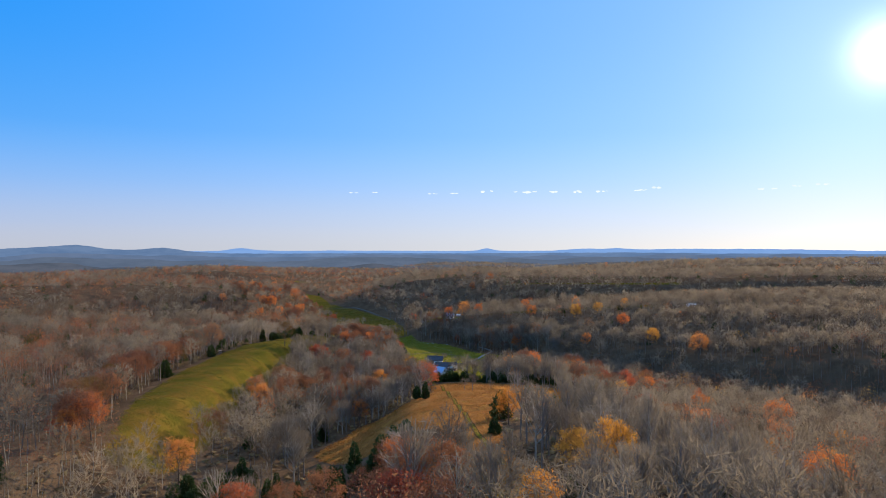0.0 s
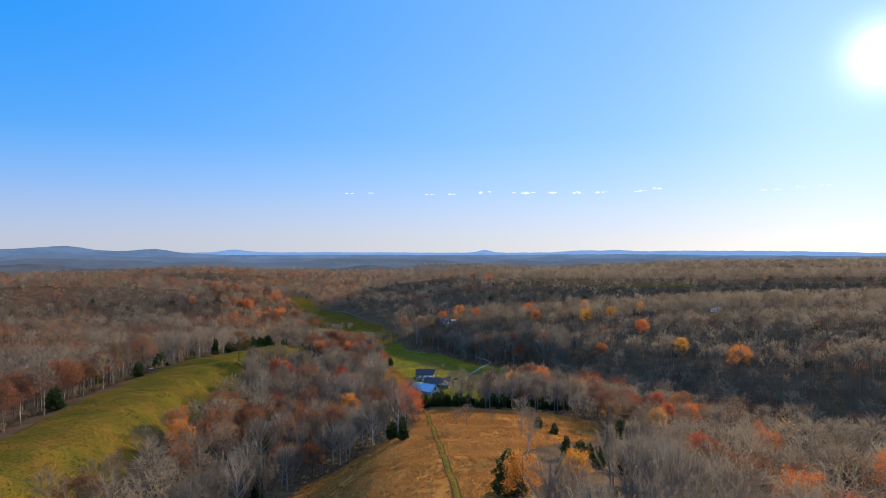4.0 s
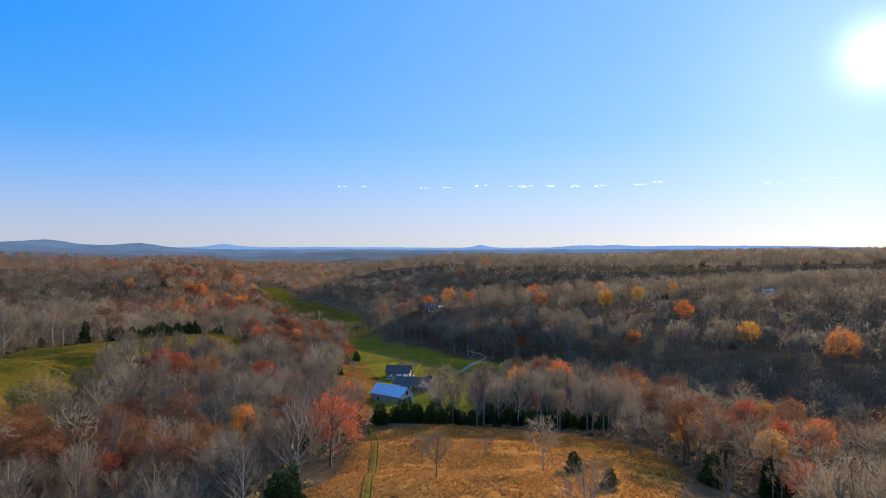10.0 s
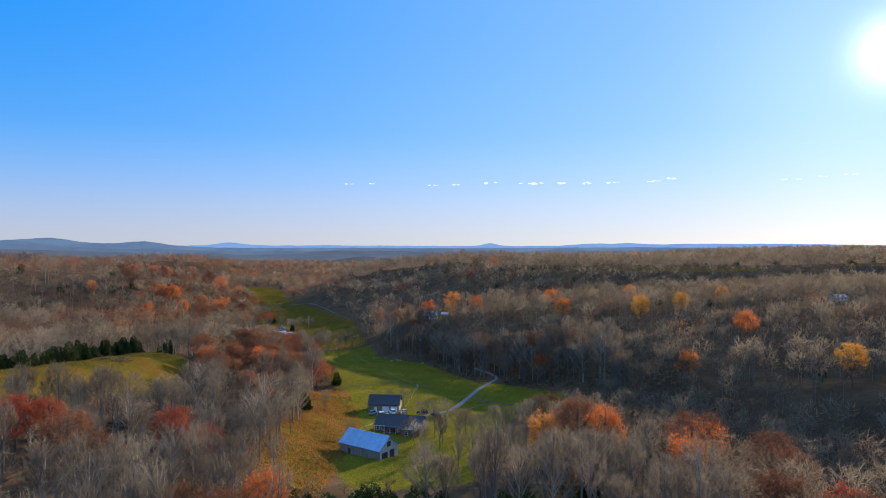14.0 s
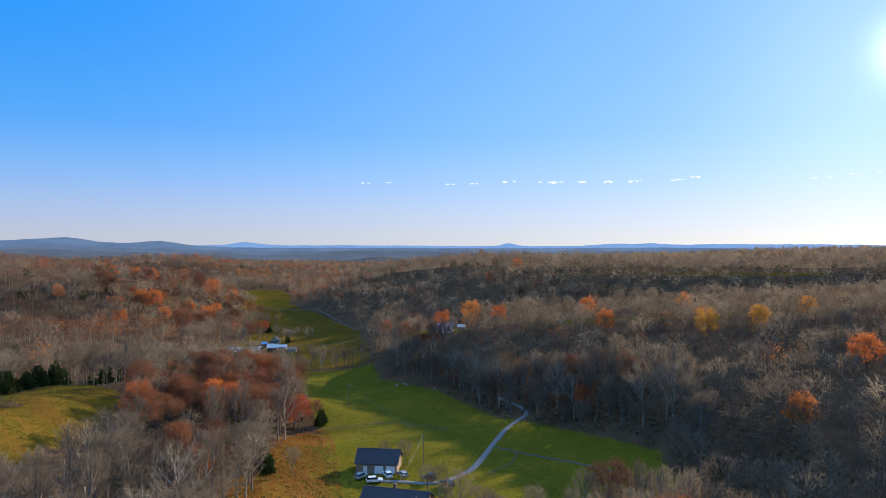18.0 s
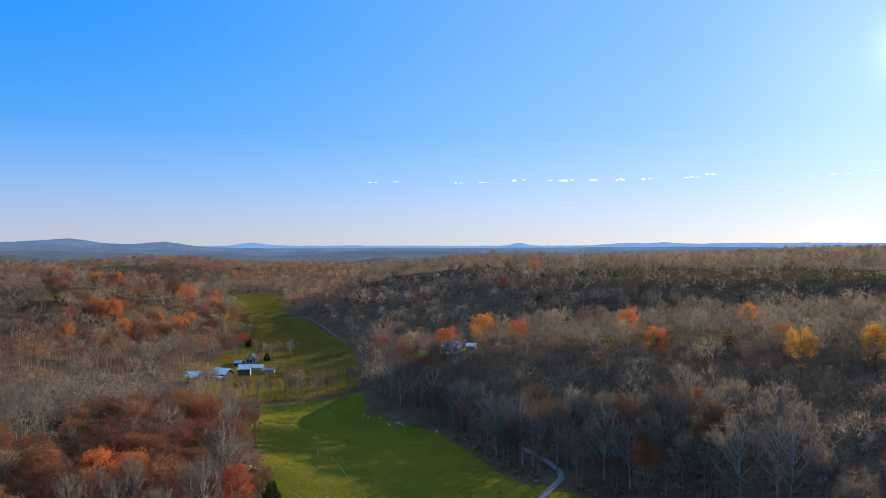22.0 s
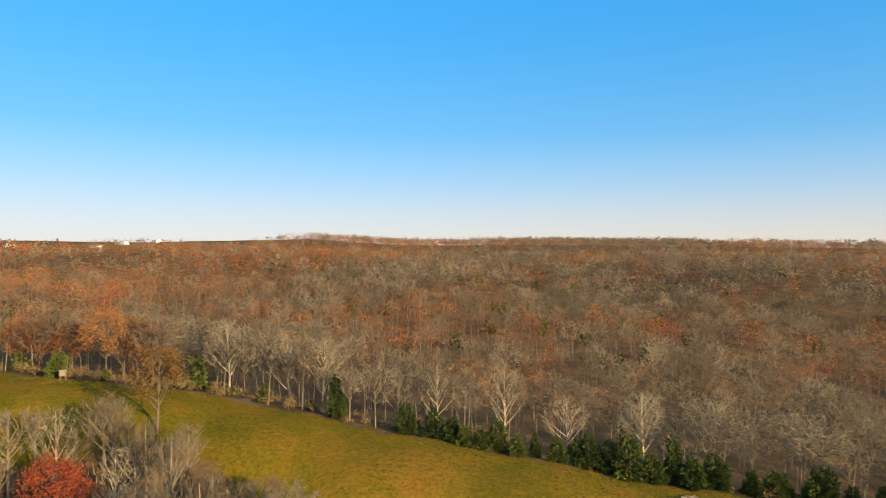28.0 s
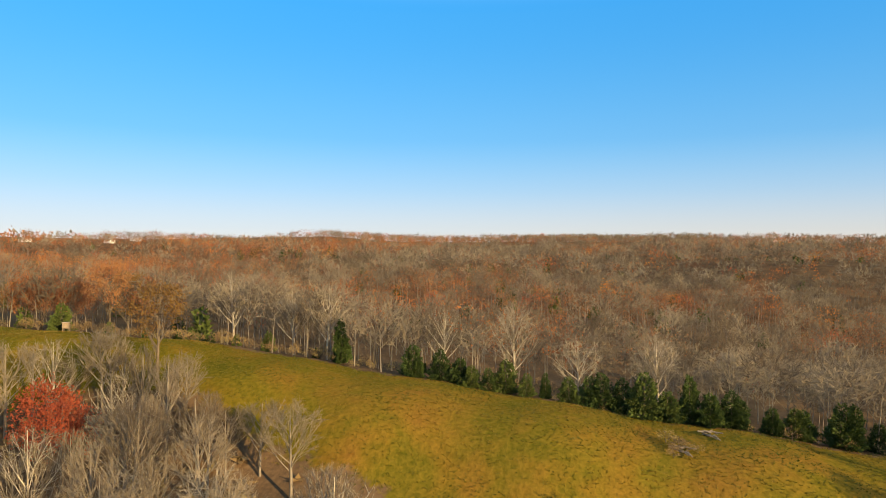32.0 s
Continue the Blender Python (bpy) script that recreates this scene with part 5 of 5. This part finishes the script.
# tall trees along the foot of the wood, whose shadows streak the pasture
for x, y in rows_of([(-24, 722), (8, 692), (35, 640), (52, 626), (70, 610), (92, 582), (94, 556)], 5.5) + [(-30, 770), (-40, 812), (-52, 858)]:
    plant(pick.choice(("bare_tree", "slim_tree", "pale_tree", "slim_tree")), x + pick.uniform(0, 5), y + pick.uniform(-2.5, 3), pick.uniform(1.0, 1.5))
for x, y in rows_of([(-16, 730), (16, 702), (43, 650), (60, 636), (78, 620), (100, 592)], 6.0):
    plant(pick.choice(("slim_tree", "slim_tree", "russet_tree", "bare_tree")), x + pick.uniform(0, 5), y + pick.uniform(-2.5, 3), pick.uniform(1.05, 1.45))
for x, y in rows_of([(-132, 714), (-100, 726), (-64, 739), (-42, 752)], 5.0):
    plant("slim_tree", x + pick.uniform(-2, 2), y + pick.uniform(0, 4), pick.uniform(0.5, 0.9))
for x, y, size in ((1, 738, 0.8), (13, 737, 0.75), (-6, 742, 0.8), (28, 738, 0.8)):
    plant("bare_tree", x, y, size)
for k in range(60):
    plant(pick.choice(("orange_tree", "russet_tree", "russet_tree", "russet_tree")), pick.uniform(-275, -185), pick.uniform(800, 1020), pick.uniform(0.8, 1.2))
for k in range(14):
    plant("shrub", pick.uniform(-80, -62), pick.uniform(490, 538), pick.uniform(0.7, 1.5))
for x, y, size in ((-95, 428, 0.95), (-90, 436, 0.9), (-93, 444, 0.75), (-86, 446, 0.8), (-88, 452, 0.7), (-82, 456, 0.7), (-91, 420, 0.95), (-80, 448, 0.8)):
    plant(pick.choice(("bare_tree", "slim_tree", "pale_tree")), x, y, size)

# ---- woods ----
BUILT = [(-136, 390, 9), (29, 195, 9), (27, 184, 7), (0, 398, 15), (-5, 424, 17), (-8, 455, 18), (10, 418, 12), (-10, 450, 20), (8, 440, 20), (-24, 478, 14), (-6, 482, 15), (0, 508, 16), (-6, 545, 12), (-124, 754, 9), (-121, 778, 11), (-115, 797, 9), (-117, 816, 8), (-108, 806, 7), (-125, 839, 11), (-131, 826, 6), (8, 748, 11), (251, 660, 14), (6, 532, 16)]
rng_w = np.random.default_rng(11)


def in_wood(x, y, hidden=False):
    """Where trees may stand; hidden asks for the places that no part of the way can see."""
    ok = cover(x, y, GRASS + HAY + [SPUR_FIELD, DRY_SLOPE, SPUR_FLANK]) < -2.5
    ok &= (cover(x, y, [FARM_SLOPE, FARM_FLOOR]) < 0) | (value_noise(x / 4, y / 4, 31) > 0.4)
    ok &= (inside(x, y, LOW_SCRUB) < 0) | (value_noise(x / 4, y / 4, 39) > 0.72)
    ok &= (inside(x, y, RIGHT_FLANK) < 0) | (value_noise(x / 4, y / 4, 33) > 0.86)
    ok &= (inside(x, y, CEDAR_STAND) < 0) | (value_noise(x / 4, y / 4, 37) > 0.74)
    open_hill = (x > -110) & (x < 40) & (y > 722) & (y < 990)
    ok &= ~open_hill | (value_noise(x / 5, y / 5, 35) > 0.5)
    for line, gap in ((DRIVE, 5), (SIDE_TRACK, 3), (FARM_ROAD, 4), (CREEK_ROAD, 5), (FIELD_TRACK, 4)):
        ok &= off_line(x, y, line) > gap
    for _, bx, by, size in MARKED:
        ok &= np.hypot(x - bx, y - by + 3) > 8.5 * size
    for bx, by, r in BUILT:
        ok &= np.hypot(x - bx, y - by) > r
    turn = np.degrees(np.arctan2(-x, y - 512))
    seen = (np.abs(x - 10) < 0.74 * y + 25) | ((turn > -5) & (turn < 144))
    return ok & ~(seen & (y > 30)) if hidden else ok & seen & (y > 30)


def scatter(gap, lo, hi, hidden=False):
    """Places on a shaken grid whose distance from the flight line lies between lo and hi."""
    gx, gy = np.meshgrid(np.arange(-hi - 80, hi + 80, gap), np.arange(-hi * 0.7, hi + 560, gap), indexing="ij")
    x = gx.ravel() + rng_w.uniform(-0.48, 0.48, gx.size) * gap
    y = gy.ravel() + rng_w.uniform(-0.48, 0.48, gx.size) * gap
    away = np.hypot(x - 8, np.maximum(0, np.maximum(60 - y, y - 560)))
    keep = (away >= lo) & (away < hi)
    x, y = x[keep], y[keep]
    keep = in_wood(x, y, hidden)
    return x[keep], y[keep]


def kinds_at(x, y):
    """0 twig, 1 russet, 2 orange, 3 red, 4 yellow, 5 cedar, by patches."""
    patch = value_noise(x / 55, y / 55, 21) * 0.6 + value_noise(x / 18, y / 18, 22) * 0.4
    west = np.clip((-x - 60) / 110, 0, 1) * np.clip((y - 560) / 120, 0, 1)
    near_spur = ((x > 20) & (x < 230) & (y < 460)) | ((x < 0) & (x > -97) & (y < 372))
    lean = patch + west * 0.2 + ((x < -100) & (y < 340)) * 0.2 + near_spur * 0.04 - (y > 1000) * 0.02 - ((x > 100) & (y > 430)) * 0.13 - ((x < -30) & (x > -97) & (y > 370) & (y < 560)) * 0.2 + ((x < -40) & (x > -170) & (y > 570) & (y < 700)) * 0.03 - ((x < -100) & (y > 340) & (y < 620)) * -0.05 - ((x < -122) & (x > -155) & (y > 415) & (y < 580)) * 0.2 - ((y > 900) & (x > -130)) * 0.12
    r = rng_w.random(len(x))
    r[(x > -34) & (x < 40) & (y > 392) & (y < 475)] = 0.5
    lean[(x > -34) & (x < 40) & (y > 392) & (y < 475)] = 0
    k = np.zeros(len(x), int)
    k[(lean > 0.615) & (r < 0.7)] = 1
    k[(r > 0.95)] = 1
    k[(lean > 0.72) & (r < 0.14)] = 2
    k[(r < 0.02)] = 2
    k[(r > 0.02) & (r < 0.03)] = 3
    k[(lean > 0.68) & (r > 0.25) & (r < 0.29)] = 3
    k[(x > 0) & (x < 62) & (y < 300)] = 0
    k[(x < -95) & (y < 330) & (r < 0.72) & (k == 0)] = 1
    far_side = (x > 40) & (y > 530)
    k[far_side] = np.where(r < 0.028, 2, np.where(r > 0.968, 1, 0))[far_side]
    k[(r > 0.985) & (x > 0) & ~far_side] = 4
    k[(r > 0.955) & (r < 0.978)] = 5
    return k


FAR_KIND = ("twig", "russet", "orange", "red", "yellow", "cedar")
NEAR_KIND = ("bare_tree", "russet_tree", "orange_tree", "red_tree", "yellow_tree", "cedar_tree")
WOOD_NAME = ("bare_wood", "russet_wood", "orange_wood", "red_wood", "yellow_wood", "cedar_wood")
WOOD_LABEL = ("bare grey-brown deciduous wood covering the hills", "russet oaks scattered through the wood", "orange trees scattered through the wood",
              "dark red trees scattered through the wood", "golden yellow trees scattered through the wood", "dark green cedars scattered through the wood")
CROWNS, STEMS = {k: [] for k in range(6)}, []


def template(kind, twigs, length, wide, seed):
    """One simple tree as loose triangles: limbs, branches and the twigs or leaves of a rounded crown."""
    rng = random.Random(seed)
    tall = 8.0 if kind == 5 else 16.0
    if kind == 5:
        return cone_cloud(rng, tall, 5.2, twigs, length * 0.6)[0].reshape(-1, 3, 3), tall
    fine = twigs > 100
    across = rng.uniform(8.0, 12.5)
    _, arms, spots = crown_frame(rng, tall, across, rng.uniform(0.28, 0.44), 9 if fine else 7, 4 if fine else 3, 26 if fine else 16)
    spots = spots + [(c[2], c[3]) for c, _ in arms]
    if kind:
        return leaf_cloud(rng, spots, int(twigs * 0.75), max(0.45, wide * 1.7), 0.7)[0].reshape(-1, 3, 3), tall
    tris = [twig_cloud(rng, spots, twigs, length, wide, 0.55)[0].reshape(-1, 3, 3)]
    bars = [(c[k], c[k + 1], 0.07 + wide * 0.16) for c, _ in arms for k in (0, 2)] + ([(p, q, 0.05 + wide * 0.1) for p, q in spots] if fine else [])
    for p, q, w in bars if twigs > 60 else ():
        s = np.cross(q - p, (0.3, 0.8, 0.1))
        s *= w / (np.linalg.norm(s) + 1e-6)
        tris.append(np.array([(p - s, p + s, q)]))
    return np.concatenate(tris), tall


def stand(x, y, kinds, twigs, length, wide, stems, size=1.0, sink=0.3):
    """Adds simple trees at those places to the joined woods."""
    z = height(x, y)
    for kind in range(6):
        at = np.flatnonzero(kinds == kind)
        shapes = [template(kind, twigs, length, wide, 100 * kind + s) for s in range(7)]
        which = rng_w.integers(0, 7, len(at))
        for s, (tris, tall) in enumerate(shapes):
            i = at[which == s]
            if not len(i):
                continue
            a = rng_w.uniform(0, math.tau, len(i))
            k = rng_w.uniform(0.66, 1.2, len(i)) * size
            c, sn = np.cos(a) * k, np.sin(a) * k
            t = tris.reshape(1, -1, 3)
            v = np.empty((len(i), t.shape[1], 3), np.float32)
            v[..., 0] = c[:, None] * t[..., 0] - sn[:, None] * t[..., 1] + x[i, None]
            v[..., 1] = sn[:, None] * t[..., 0] + c[:, None] * t[..., 1] + y[i, None]
            v[..., 2] = k[:, None] * t[..., 2] + (z[i] - sink)[:, None]
            CROWNS[kind].append((v.reshape(-1, 3), np.repeat(rng_w.random(len(i)).astype(np.float32), t.shape[1])))
    if stems:
        at = np.flatnonzero(kinds != 5)
        r = stems * rng_w.uniform(0.8, 1.3, len(at))
        top = 9.5 * rng_w.uniform(0.75, 1.1, len(at)) * size
        ring = np.array([(math.cos(t), math.sin(t)) for t in (0.3, 2.4, 4.5)])
        v = np.empty((len(at), 6, 3), np.float32)
        lean = rng_w.normal(0, 0.5, (len(at), 2))
        for j in range(3):
            for half, (w, up) in enumerate(((r, np.full(len(at), -0.5)), (r * 0.35, top))):
                v[:, j + 3 * half, 0] = x[at] + ring[j, 0] * w + lean[:, 0] * half
                v[:, j + 3 * half, 1] = y[at] + ring[j, 1] * w + lean[:, 1] * half
                v[:, j + 3 * half, 2] = z[at] + up
        STEMS.append(v)


# the nearest trees are things of their own, the others join the woods
x, y = scatter(6.6, 0, 125)
kinds = kinds_at(x, y)
order = np.minimum(np.hypot(x - 4, np.maximum(0, np.maximum(110 - y, y - 600))), 0.85 * np.hypot(x + 118, (y - 470) * 0.7))
single = np.zeros(len(x), bool)
for kind, most in enumerate((540, 160, 40, 40, 20, 60)):
    at = np.flatnonzero((kinds == kind) & (y > 90))
    single[at[np.argsort(order[at])[:most]]] = True
for px, py, kind in zip(x[single], y[single], kinds[single]):
    name = NEAR_KIND[kind]
    if kind == 0:
        name = pick.choice(("bare_tree", "bare_tree", "slim_tree", "slim_tree", "pale_tree"))
    plant(name, px, py, pick.uniform(0.72, 1.14))
stand(x[~single], y[~single], kinds[~single], 260, 1.7, 0.13, 0.15)
x, y = scatter(7.8, 125, 400)
kinds = kinds_at(x, y)
close = ((x < -110) & (x > -340) & (y > 150) & (y < 660)) | ((x > -20) & (x < 260) & (y > 560) & (y < 820)) | ((x > 100) & (x < 235) & (y > 60) & (y < 430))
stand(x[close], y[close], kinds[close], 215, 1.9, 0.19, 0.16)
stand(x[~close], y[~close], kinds[~close], 105, 2.2, 0.32, 0.16)
x, y = scatter(9.2, 400, 1100)
kinds, west = kinds_at(x, y), x < -700
stand(x[west], y[west], kinds[west], 58, 2.6, 0.5, 0.0, 1.05, 6.3)
stand(x[~west], y[~west], kinds[~west], 58, 2.6, 0.5, 0.0, 1.05)
x, y = scatter(15.0, 1100, 2450)
kinds, west = kinds_at(x, y), (x < -700) & (y < 1200)
stand(x[west], y[west], kinds[west], 25, 3.6, 1.15, 0.0, 1.15, 6.3)
stand(x[~west], y[~west], kinds[~west], 25, 3.6, 1.15, 0.0, 1.15)
x, y = scatter(9.0, 0, 520, True)
stand(x, y, kinds_at(x, y), 12, 3.0, 1.5, 0.0, 1.0)
for kind in range(6):
    verts = np.concatenate([v for v, _ in CROWNS[kind]])
    ob = sheet(WOOD_NAME[kind], verts, np.arange(len(verts)).reshape(-1, 3), LEAF_FAR[FAR_KIND[kind]])
    ob.data.attributes.new("tint", "FLOAT", "POINT").data.foreach_set("value", np.concatenate([t for _, t in CROWNS[kind]]))
    tagged(ob, WOOD_LABEL[kind], "wood", kind="stuff")
stems = np.concatenate(STEMS)
base = np.arange(len(stems))[:, None, None] * 6
side = np.array([(0, 1, 4, 3), (1, 2, 5, 4), (2, 0, 3, 5)])[None]
tagged(sheet("wood_stems", stems.reshape(-1, 3), (base + side).reshape(-1, 4), BARK), "grey trunks of the bare wood", "wood", kind="stuff")



# ---- undergrowth between the nearest trees ----
x, y = scatter(3.4, 0, 115)
g = np.random.default_rng(77)
spot = np.stack([x, y, height(x, y)], -1)[:, None, None, :]
leafy = g.normal(0, 0.55, (len(x), 9, 3, 3)) * (1.3, 1.3, 0.9)
leafy[..., 2] = np.abs(leafy[..., 2])
verts = (spot + leafy * g.uniform(0.5, 1.3, (len(x), 1, 1, 1))).reshape(-1, 3)
under = sheet("undergrowth", verts, np.arange(len(verts)).reshape(-1, 3), LEAF_FAR["scrub"])
under.data.attributes.new("tint", "FLOAT", "POINT").data.foreach_set("value", np.repeat(g.random(len(x)), 27).astype(np.float32))
tagged(under, "brown undergrowth and saplings on the floor of the wood", "undergrowth", kind="stuff")


# ---- tall dry grass on the fields ----
def tufts(name, outline, count, tall, wide, material, label, seed, blades=3):
    g = np.random.default_rng(seed)
    xs, ys = [p[0] for p in outline], [p[1] for p in outline]
    x, y = g.uniform(min(xs), max(xs), count), g.uniform(min(ys), max(ys), count)
    clump = value_noise(x / 5, y / 5, seed) * 0.6 + value_noise(x / 1.6, y / 1.6, seed + 1) * 0.4
    keep = (inside(x, y, outline) > -1.5) & (np.abs(off_line(x, y, FIELD_TRACK) - 0.75) > 0.3) & (clump > 0.3)
    x, y = x[keep], y[keep]
    n = len(x)
    base = np.stack([x, y, height(x, y) - 0.05], -1)
    verts = []
    for k in range(blades):
        a = g.uniform(0, math.tau, n)
        side = np.stack([np.cos(a), np.sin(a), np.zeros(n)], -1) * wide * g.uniform(0.5, 1.2, (n, 1))
        tip = base + np.stack([g.normal(0, 0.25, n), g.normal(0, 0.25, n), tall * g.uniform(0.5, 1.25, n)], -1)
        verts.append(np.stack([base - side, base + side, tip], 1))
    verts = np.stack(verts, 1).reshape(-1, 3)
    ob = sheet(name, verts, np.arange(len(verts)).reshape(-1, 3), material)
    tone = np.clip(value_noise(x / 9, y / 9, seed + 2) * 0.7 + g.random(n) * 0.4 - 0.05, 0, 1)
    ob.data.attributes.new("tint", "FLOAT", "POINT").data.foreach_set("value", np.repeat(tone, 3 * blades).astype(np.float32))
    return tagged(ob, label, "grass", kind="stuff")


tufts("dry_grass", SPUR_FIELD, 120000, 0.42, 0.15, DRY_TUFT, "tall orange dry grass of the hill field", 41)
tufts("dry_grass", DRY_SLOPE, 12000, 0.6, 0.15, DRY_TUFT, "tall orange dry grass on the bank above the barn", 49)
tufts("hay_stubble", LEFT_FIELD, 50000, 0.22, 0.14, HAY_TUFT, "short yellow green stubble of the hay field", 43)
tufts("meadow_grass", PASTURE, 330000, 0.3, 0.11, MEADOW_TUFT, "short green grass of the valley pasture", 45, 2)
tufts("meadow_grass", FARM_MEADOW, 240000, 0.3, 0.13, FARM_TUFT, "short yellow green grass of the farm meadow", 47, 2)
